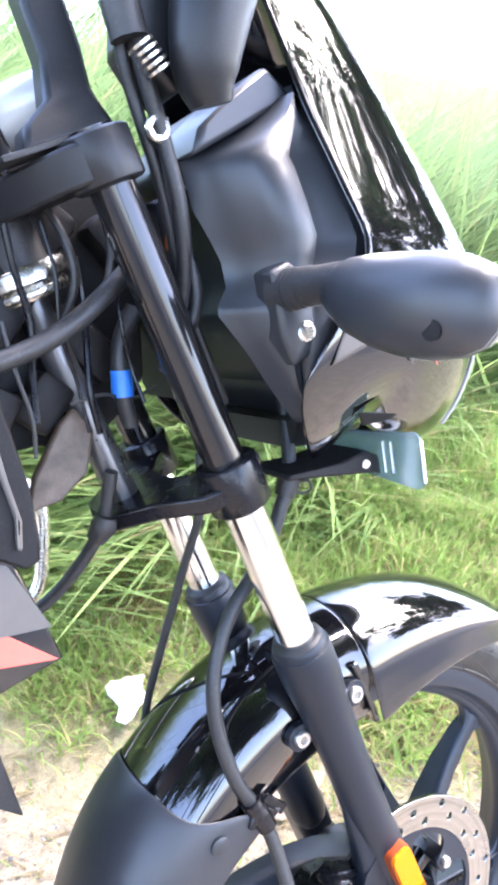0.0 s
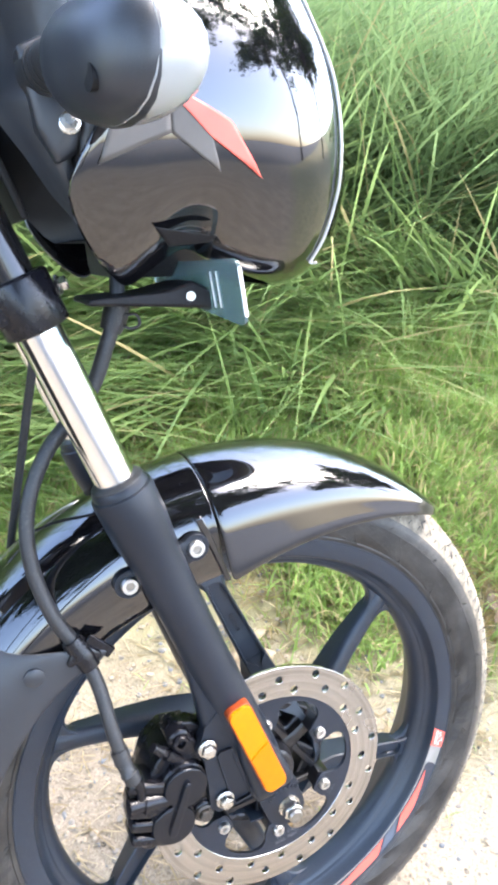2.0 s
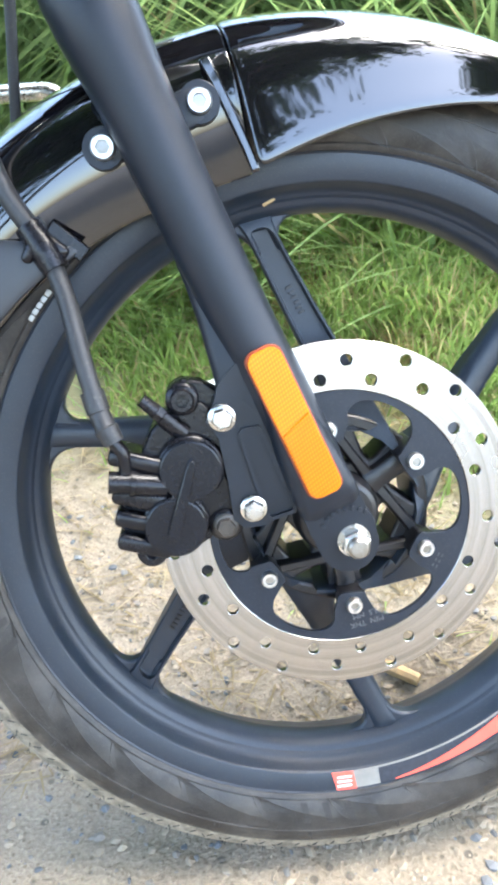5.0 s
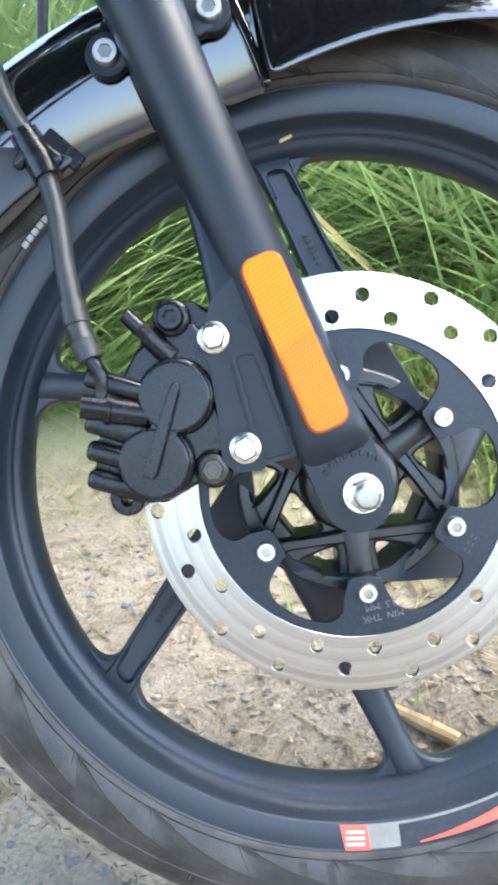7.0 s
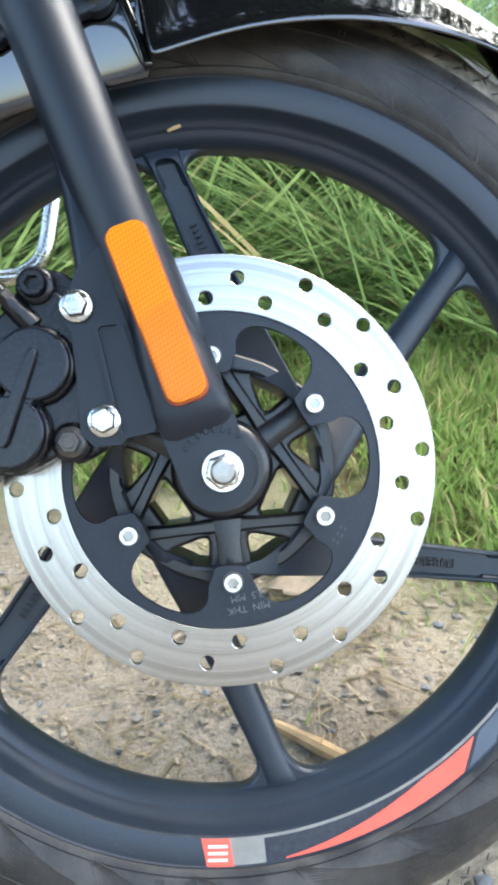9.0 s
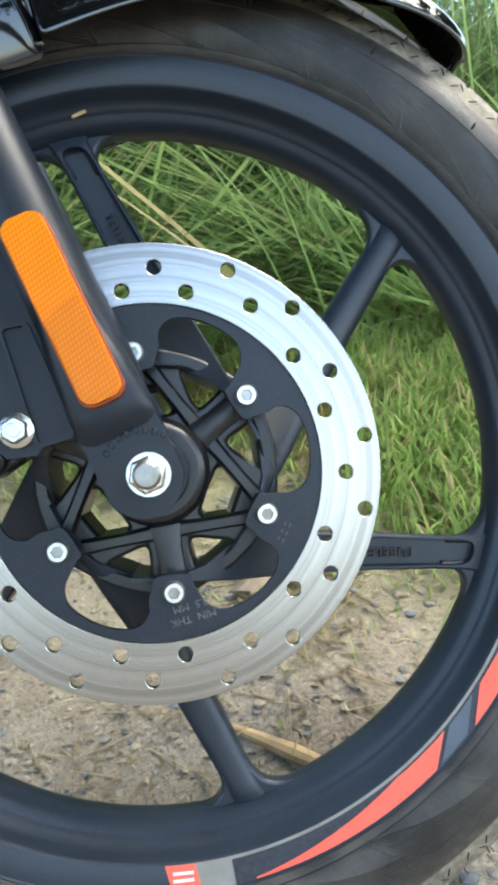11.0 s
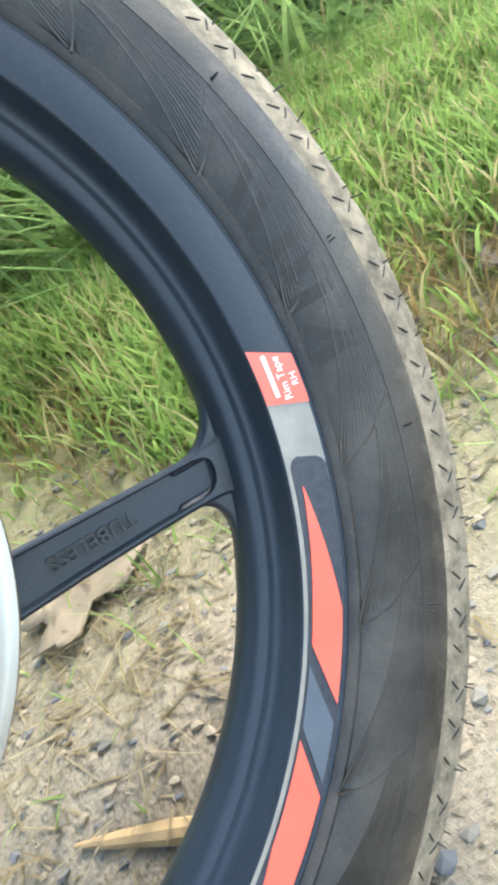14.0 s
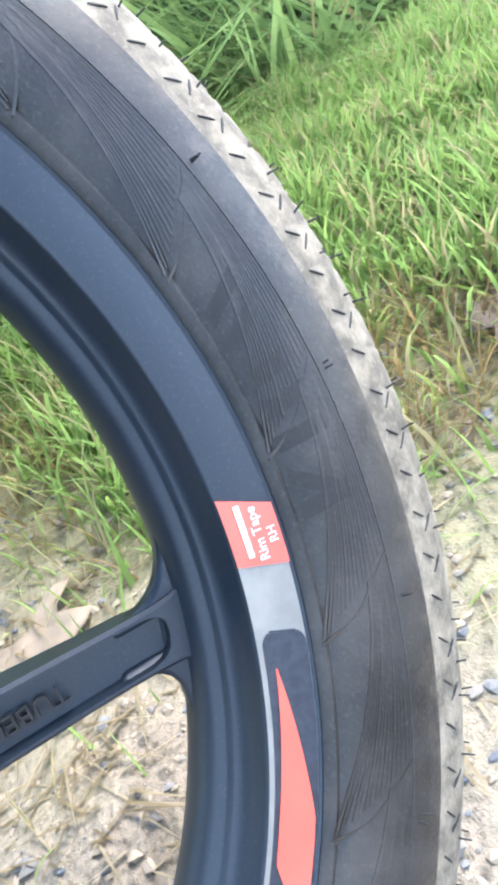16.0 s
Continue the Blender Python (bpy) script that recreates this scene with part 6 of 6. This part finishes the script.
shroud = slab([(-0.3175, 0.3630), (-0.331, 0.400), (-0.352, 0.455), (-0.380, 0.540), (-0.50, 0.560), (-0.52, 0.345), (-0.375, 0.345)], -0.060, -0.0765, "tank_shroud", gloss_black, bike, "glossy dark tank shroud with a coral flash")
slab([(-0.3240, 0.3860), (-0.3475, 0.4300), (-0.42, 0.460), (-0.45, 0.388)], -0.0765, -0.0772, "grey_panel", panel_grey, shroud, "silver-grey shroud panel", 0.0)
slab([(-0.3215, 0.3640), (-0.3500, 0.3860), (-0.42, 0.392), (-0.42, 0.3740)], -0.0765, -0.0774, "coral_flash", coral, shroud, "coral red flash", 0.0)
slab([(-0.348, 0.544), (-0.3384, 0.5065), (-0.3308, 0.4746), (-0.3277, 0.4459), (-0.3282, 0.4300), (-0.3376, 0.4260), (-0.362, 0.44), (-0.385, 0.50), (-0.395, 0.55)], -0.066, -0.080, "shroud_edge", void_black, shroud, "black shroud edge")
slab([(-0.3510, 0.516), (-0.3450, 0.486), (-0.3380, 0.4575), (-0.3390, 0.4390), (-0.3425, 0.4400), (-0.3420, 0.4580), (-0.3490, 0.486), (-0.3560, 0.516)], -0.0795, -0.084, "shroud_rib", panel_grey, shroud, "pale grey toothed rib")
fin = slab([(-0.348, 0.326), (-0.347, 0.263), (-0.331, 0.196), (-0.357, 0.216), (-0.420, 0.268), (-0.430, 0.330)], 0.02, 0.028, "belly_fin", dark_plastic, bike, "black belly fin")
part("engine_block", block((0.20, 0.22, 0.24), 0.03, 3, Matrix.Translation((-0.53, 0.0, 0.22))), cast_black, bike, "black engine block")
part("fuel_tank", block((0.42, 0.24, 0.22), 0.06, 4, Matrix.Translation((-0.62, 0.0, 0.66))), gloss_black, bike, "glossy black fuel tank")

weight = bmesh.new()
for q in range(5):
    t = radians(137.6 + q * 1.15)
    block((0.0035, 0.003, 0.0042), 0.0006, 1, Matrix.Translation((0.2395 * math.cos(t), -0.0372, 0.2395 * math.sin(t))) @ Matrix.Rotation(-t, 4, "Y"), weight)
part("balance_weight", weight, lens_grey, wheel, "pale segmented balance weight")
t = radians(98.6)
part("straw_chip", block((0.0022, 0.0012, 0.009), 0.0005, 1, Matrix.Translation((0.2114 * math.cos(t), -0.0215, 0.2114 * math.sin(t))) @ Matrix.Rotation(-t - 0.3, 4, "Y")), straw_mat, wheel, "dry straw chip stuck to the rim")
part("leg_guard", tube([(-0.46, 0.36, 0.375), (-0.36, 0.38, 0.378), (-0.26, 0.40, 0.387), (-0.222, 0.40, 0.382), (-0.205, 0.40, 0.345), (-0.2085, 0.40, 0.285), (-0.216, 0.40, 0.246), (-0.235, 0.40, 0.226), (-0.263, 0.40, 0.218), (-0.36, 0.38, 0.205), (-0.46, 0.36, 0.20)], 0.0105, 16, 6), zinc, bike, "bright chrome leg guard loop on the far side")


# ---- grass, grit and litter ----
def blades(name, label, mat, roots, lengths, widths, lean, curl, heading, seg=4):
    """Many tapering, bending blades in one mesh: each starts at its root, leans and droops."""
    n = len(roots)
    t = np.linspace(0, 1, seg + 1)
    dirx, diry = np.cos(heading), np.sin(heading)
    ang = lean[:, None] + curl[:, None] * t[None, :] ** 1.4
    step = lengths[:, None] / seg
    dz = np.cos(ang) * step
    dh = np.sin(ang) * step
    zz = np.concatenate([np.zeros((n, 1)), np.cumsum(dz[:, :-1], 1)], 1)
    hh = np.concatenate([np.zeros((n, 1)), np.cumsum(dh[:, :-1], 1)], 1)
    cx = roots[:, 0:1] + dirx[:, None] * hh
    cy = roots[:, 1:2] + diry[:, None] * hh
    cz = roots[:, 2:3] + zz
    w = widths[:, None] * (1 - t[None, :] ** 1.6) * 0.5 + 0.0001
    twist = heading + np.random.default_rng(3).uniform(-0.9, 0.9, n)
    sx, sy = -np.sin(twist)[:, None] * w, np.cos(twist)[:, None] * w
    left = np.stack([cx - sx, cy - sy, cz], 2)
    right = np.stack([cx + sx, cy + sy, cz], 2)
    verts = np.stack([left, right], 2).reshape(-1, 3)
    base = np.arange(n)[:, None] * (seg + 1) * 2
    k = np.arange(seg)[None, :] * 2
    f = np.stack([base + k, base + k + 1, base + k + 3, base + k + 2], 2).reshape(-1, 4)
    me = bpy.data.meshes.new(name)
    me.from_pydata(verts.tolist(), [], f.tolist())
    me.polygons.foreach_set("use_smooth", [True] * len(me.polygons))
    me.materials.append(mat)
    return tagged(new(name, me), label, "grass", kind="stuff")


rng = np.random.default_rng(11)


def scatter(n, x0, x1, y0, y1, keep):
    x, y = rng.uniform(x0, x1, n), rng.uniform(y0, y1, n)
    ok = rng.uniform(0, 1, n) < keep(x, y)
    x, y = x[ok], y[ok]
    return np.stack([x, y, height(x, y) - 0.003], 1)


def patchy(x, y, k=7.0):
    return 0.5 + 0.5 * np.sin(k * x + 1.7 * np.sin(k * 0.7 * y)) * np.cos(k * 0.9 * y + np.sin(k * 0.5 * x))


# short turf on the bank
edge = lambda x, y: smoothstep(0.36, 0.60, 0.62 * x + 0.94 * y + 0.14 * (patchy(x, y, 9) - 0.5))
dry = lambda x, y: edge(x, y) * smoothstep(0.50, 0.80, patchy(x + 0.21, y - 0.13, 10)) * smoothstep(0.95, 0.55, 0.62 * x + 0.94 * y)
for count, box in ((120000, (-0.55, 1.25, 0.08, 0.95)), (46000, (-1.6, 2.4, 0.3, 1.9))):
    r = scatter(count, *box, lambda x, y: (edge(x, y) - 0.80 * dry(x, y)) * (0.40 + 0.60 * patchy(x, y, 13)) * smoothstep(box[1], box[1] - 0.35, x))
    n = len(r)
    blades("turf", "short bright green turf with dry tips", grass_short, r, rng.uniform(0.025, 0.095, n) * (0.55 + 0.6 * patchy(r[:, 0], r[:, 1], 17)), rng.uniform(0.0020, 0.0056, n), rng.uniform(0.05, 1.1, n), rng.uniform(0.3, 1.8, n), rng.uniform(0, 6.28, n))
r = scatter(9000, -1.2, 1.8, -0.02, 0.6, lambda x, y: 0.10 + 0.5 * np.exp(-((0.62 * x + 0.94 * y - 0.38) / 0.11) ** 2) * patchy(x, y, 11) - 0.3 * (0.62 * x + 0.94 * y < 0.12))
n = len(r)
blades("sparse_grass", "thin tufts of grass at the edge of the sand", grass_short, r, rng.uniform(0.015, 0.05, n), rng.uniform(0.0015, 0.003, n), rng.uniform(0.2, 1.1, n), rng.uniform(0.2, 1.3, n), rng.uniform(0, 6.28, n))
r = scatter(60000, -0.55, 1.25, 0.08, 0.95, dry)
n = len(r)
blades("dry_turf", "matted dry brown grass in the turf", dry_blade, r, rng.uniform(0.020, 0.075, n), rng.uniform(0.0012, 0.0028, n), rng.uniform(0.3, 1.3, n), rng.uniform(0.3, 1.5, n), rng.uniform(0, 6.28, n))
# tall, swept grass along the top of the bank
tallzone = lambda x, y: smoothstep(0.62, 0.80, 0.10 * x + 0.98 * y + 0.06 * (patchy(x, y, 5) - 0.5) - 0.30 * smoothstep(0.55, 0.95, x) * smoothstep(2.2, 0.6, x))
c = scatter(1250, -1.8, 2.6, 0.4, 1.9, lambda x, y: tallzone(x, y))
m = len(c)
comb = patchy(c[:, 0] + 0.7, c[:, 1], 2.3) + rng.normal(0, 0.16, m)
flow = np.where(comb < 0.74, rng.normal(-0.42, 0.26, m), rng.normal(3.45, 0.40, m))
tall = rng.uniform(0.45, 1.0, m) * (0.45 + 0.55 * smoothstep(0.62, 1.0, 0.10 * c[:, 0] + 0.98 * c[:, 1]))
fall = rng.uniform(1.08, 1.46, m)
pick = rng.integers(0, m, 16000)
n = len(pick)
x, y = c[pick, 0] + rng.normal(0, 0.035, n), c[pick, 1] + rng.normal(0, 0.035, n)
r = np.stack([x, y, height(x, y) - 0.003], 1)
stiff = rng.uniform(0, 1, n) < 0.012
blades("tall_grass", "long swept green grass with some dry blades", grass_tall, r, tall[pick] * rng.uniform(0.5, 1.1, n), 0.0048 + 0.0100 * rng.uniform(0, 1, n) ** 2, np.where(stiff, rng.uniform(0.2, 0.8, n), np.clip(fall[pick] + rng.normal(0, 0.18, n), 0.3, 1.5)), np.where(stiff, 0.2, rng.uniform(0.1, 0.65, n)), flow[pick] + rng.normal(0, 0.26, n), 8)
r = scatter(34000, -6, 10, 1.9, 12.0, lambda x, y: np.ones_like(x))
n = len(r)
blades("far_grass", "rough green grass beyond the bank", grass_far, r, rng.uniform(0.3, 0.75, n), rng.uniform(0.006, 0.014, n), rng.uniform(0.8, 1.35, n), rng.uniform(0.2, 0.8, n), np.where(rng.uniform(0, 1, n) < 0.5, rng.normal(-0.4, 0.5, n), rng.normal(3.4, 0.8, n)), 5)
r = scatter(22000, -3.0, 1.6, 1.4, 3.6, lambda x, y: 1 - smoothstep(0.1, 0.7, x))
n = len(r)
blades("reed_grass", "tall reedy grass behind the bank", grass_far, r, rng.uniform(1.0, 1.7, n), rng.uniform(0.007, 0.016, n), np.where(rng.uniform(0, 1, n) < 0.06, rng.uniform(0.2, 0.6, n), rng.uniform(0.55, 1.10, n)), rng.uniform(0.2, 0.8, n), np.where(rng.uniform(0, 1, n) < 0.72, rng.normal(-0.4, 0.4, n), rng.normal(3.4, 0.5, n)), 6)
r = scatter(9000, 0.45, 1.9, 1.30, 2.4, lambda x, y: smoothstep(0.45, 0.75, x) * smoothstep(1.9, 1.6, x))
n = len(r)
blades("bank_reed", "tall leaning green grass along the bank", grass_far, r, rng.uniform(0.7, 1.3, n), rng.uniform(0.005, 0.012, n), rng.uniform(0.65, 1.20, n), rng.uniform(0.2, 0.7, n), np.where(rng.uniform(0, 1, n) < 0.65, rng.normal(-0.4, 0.5, n), rng.normal(3.5, 0.5, n)), 6)
# dry litter lying on the sand
r = scatter(8500, -0.8, 1.2, 0.03, 0.60, lambda x, y: 0.25 + 0.75 * patchy(x, y, 8))
n = len(r)
r[:, 2] += 0.005
blades("dry_litter", "scattered dry grass stems on the sand", straw_bits, r, rng.uniform(0.014, 0.07, n), rng.uniform(0.0011, 0.0028, n), rng.uniform(1.35, 1.6, n), rng.uniform(-0.2, 0.2, n), rng.uniform(0, 6.28, n), 3)

# thicker drifts of dead straw below the turf, with a few green shoots in them
drift = lambda x, y: np.exp(-((x - 0.12) / 0.10) ** 2 - ((y - 0.25) / 0.09) ** 2) + 0.8 * np.exp(-((x - 0.62) / 0.18) ** 2 - ((y - 0.10) / 0.07) ** 2)
for count, mat, lo, hi, label in ((5200, straw_bits, 1.15, 1.58, "drift of dead straw on the sand"), (900, grass_short, 0.3, 1.2, "few green shoots in the dead straw")):
    r = scatter(count, -0.15, 1.0, -0.10, 0.48, drift)
    n = len(r)
    r[:, 2] += 0.004
    blades("straw_drift", label, mat, r, rng.uniform(0.025, 0.085, n), rng.uniform(0.0012, 0.0030, n), rng.uniform(lo, hi, n), rng.uniform(-0.2, 0.35, n), rng.uniform(0, 6.28, n), 4)


def gravel(name, label, count, x0, x1, y0, y1, lo, hi, mat):
    ico = bmesh.new()
    bmesh.ops.create_icosphere(ico, subdivisions=1, radius=1.0)
    base = np.array([v.co[:] for v in ico.verts])
    ico.verts.index_update()
    tris = np.array([[v.index for v in f.verts] for f in ico.faces])
    ico.free()
    x, y = rng.uniform(x0, x1, count), rng.uniform(y0, y1, count)
    z = height(x, y)
    size = lo + (hi - lo) * rng.uniform(0, 1, count) ** 6
    v = base[None] * (1 + rng.uniform(-0.38, 0.30, (count, len(base), 1))) * size[:, None, None] * rng.uniform(0.6, 1.2, (count, 1, 3)) * np.array([1, 1, 0.6])
    v += np.stack([x, y, z], 1)[:, None, :]
    f = tris[None] + np.arange(count)[:, None, None] * len(base)
    me = bpy.data.meshes.new(name)
    me.from_pydata(v.reshape(-1, 3).tolist(), [], f.reshape(-1, 3).tolist())
    me.materials.append(mat)
    return tagged(new(name, me), label, "gravel", kind="stuff")


gravel("gravel", "grey and sandy grit strewn on the shoulder", 12000, -0.8, 1.0, -0.5, 0.42, 0.0007, 0.0066, grit_stone)
gravel("soil_crumb", "crumbs of dry sandy soil on the shoulder", 11000, -0.5, 1.0, -0.25, 0.42, 0.0010, 0.0060, crumb_sand)

# dry corn-straw stalk behind the wheel
def on_ground(x, y, lift=0.0):
    return Vector((x, y, float(height(x, y)) + lift))


lie = [on_ground(0.030, 0.102, 0.005), on_ground(0.102, 0.051, 0.007)]
tagged(part("dry_stalk", tube([lie[0].lerp(lie[1], q) for q in (0.0, 0.3, 0.7, 1.0)], [0.0012, 0.0045, 0.0070, 0.0062], 9, 4), straw_mat), "pale dry stalk lying on the sand", "straw")


def crumpled(name, centre, size, mat, label, category, seed, n=9, tilt=0.2, lift=0.006):
    q = np.random.default_rng(seed)
    bm = bmesh.new()
    rows = []
    for i in range(n):
        row = []
        for j in range(n):
            u, v = (i / (n - 1) - 0.5) * size[0] * (1 + 0.25 * math.sin(j * 1.3 + seed)), (j / (n - 1) - 0.5) * size[1] * (1 + 0.3 * math.sin(i * 1.1))
            p = on_ground(centre[0] + u, centre[1] + v, lift + 0.4 * size[0] * tilt * abs(math.sin(i * 0.9 + j * 0.5 + seed)) + q.uniform(0, 0.0025))
            row.append(bm.verts.new(p))
        rows.append(row)
    for i in range(n - 1):
        for j in range(n - 1):
            bm.faces.new((rows[i][j], rows[i + 1][j], rows[i + 1][j + 1], rows[i][j + 1]))
    ob = part(name, bm, mat, None, "", smooth=25)
    so = ob.modifiers.new("thick", "SOLIDIFY")
    so.thickness = 0.0012
    return tagged(ob, label, category)


crumpled("paper_scrap", (-0.064, 0.485), (0.052, 0.05), paper, "crumpled white paper scrap in the grass", "paper", 2, n=6, tilt=0.5, lift=0.025)
crumpled("dry_leaf", (0.108, 0.272), (0.10, 0.05), leaf_pale, "flat pale dry leaf on the sand", "leaf", 4, tilt=0.12)
crumpled("dry_leaf", (0.560, 0.20), (0.06, 0.045), leaf_dry, "flat brown dry leaf by the turf", "leaf", 7, tilt=0.16)


# ---- unseen trees, added to darken and break up reflections ----
def tree(x, y, top, crown, seed, leaves):
    """A leaning trunk with forking limbs and a ragged crown of small leaves in clumps."""
    q = np.random.default_rng(seed)
    root = new("tree")
    root.location = (x, y, float(height(x, y)))
    tagged(root, "leafy broad tree out of view, added for reflections", "tree")
    c = Vector(crown)
    wood = tube([(0, 0, -0.1), (c.x * 0.2, c.y * 0.15, top * 0.35), (c.x * 0.6, c.y * 0.55, top * 0.7), (c.x, c.y, top * 0.95)], [0.075, 0.065, 0.055, 0.03], 12, 6)
    tips = []
    for i in range(22):
        f = q.uniform(0.56, 0.98)
        a = q.uniform(0, 6.28)
        s = Vector((c.x * f * 0.8, c.y * f * 0.8, top * f * 0.92))
        e = s + Vector((math.cos(a) * q.uniform(0.9, 3.0), math.sin(a) * q.uniform(0.9, 2.6), q.uniform(0.0, 1.0)))
        tube([s, (s + e) / 2 + Vector((0, 0, 0.2)), e], [0.05, 0.03, 0.01], 7, 4, wood)
        tips += [e, (s + e) / 2]
    part("trunk", wood, bark, root)
    centre = np.array([tips[k][:] for k in q.integers(0, len(tips), 120)]) + q.normal(0, 0.35, (120, 3))
    which = q.integers(0, 120, leaves)
    p = centre[which] + q.normal(0, 0.19, (leaves, 3)) * q.uniform(0.5, 1.4, (leaves, 1))
    d1 = q.normal(0, 1, (leaves, 3))
    d1 /= np.linalg.norm(d1, axis=1)[:, None]
    d2 = np.cross(d1, q.normal(0, 1, (leaves, 3)))
    d2 /= np.linalg.norm(d2, axis=1)[:, None]
    ln, wd = q.uniform(0.09, 0.18, (leaves, 1)), q.uniform(0.035, 0.07, (leaves, 1))
    v = np.stack([p, p + d1 * ln * 0.5 + d2 * wd, p + d1 * ln, p + d1 * ln * 0.5 - d2 * wd], 1).reshape(-1, 3)
    f = np.arange(leaves * 4).reshape(-1, 4)
    me = bpy.data.meshes.new("crown")
    me.from_pydata(v.tolist(), [], f.tolist())
    me.materials.append(tree_leaf)
    ob = new("crown", me)
    ob.parent = root
    return root


# crowns mirrored in fender and cowl; the last one darkens the rear fender
for k, (tx, ty, top, over) in enumerate(((-3.2, -3.7, 6.6, (1.9, 1.0, 0)), (-1.0, -4.4, 8.4, (2.8, 1.2, 0)), (-3.4, -6.6, 6.9, (2.6, 0.6, 0)), (-1.6, -7.2, 10.5, (3.6, 0.8, 0)), (6.6, -0.2, 5.6, (-0.6, 0.4, 0)), (8.4, 1.6, 6.4, (-0.6, 0.2, 0)), (7.4, -2.9, 8.2, (-1.8, -0.8, 0)), (-4.6, -1.0, 6.2, (1.6, 0.3, 0)))):
    tree(tx, ty, top, over, 21 + k, 26000 if tx < -3 else 16000)
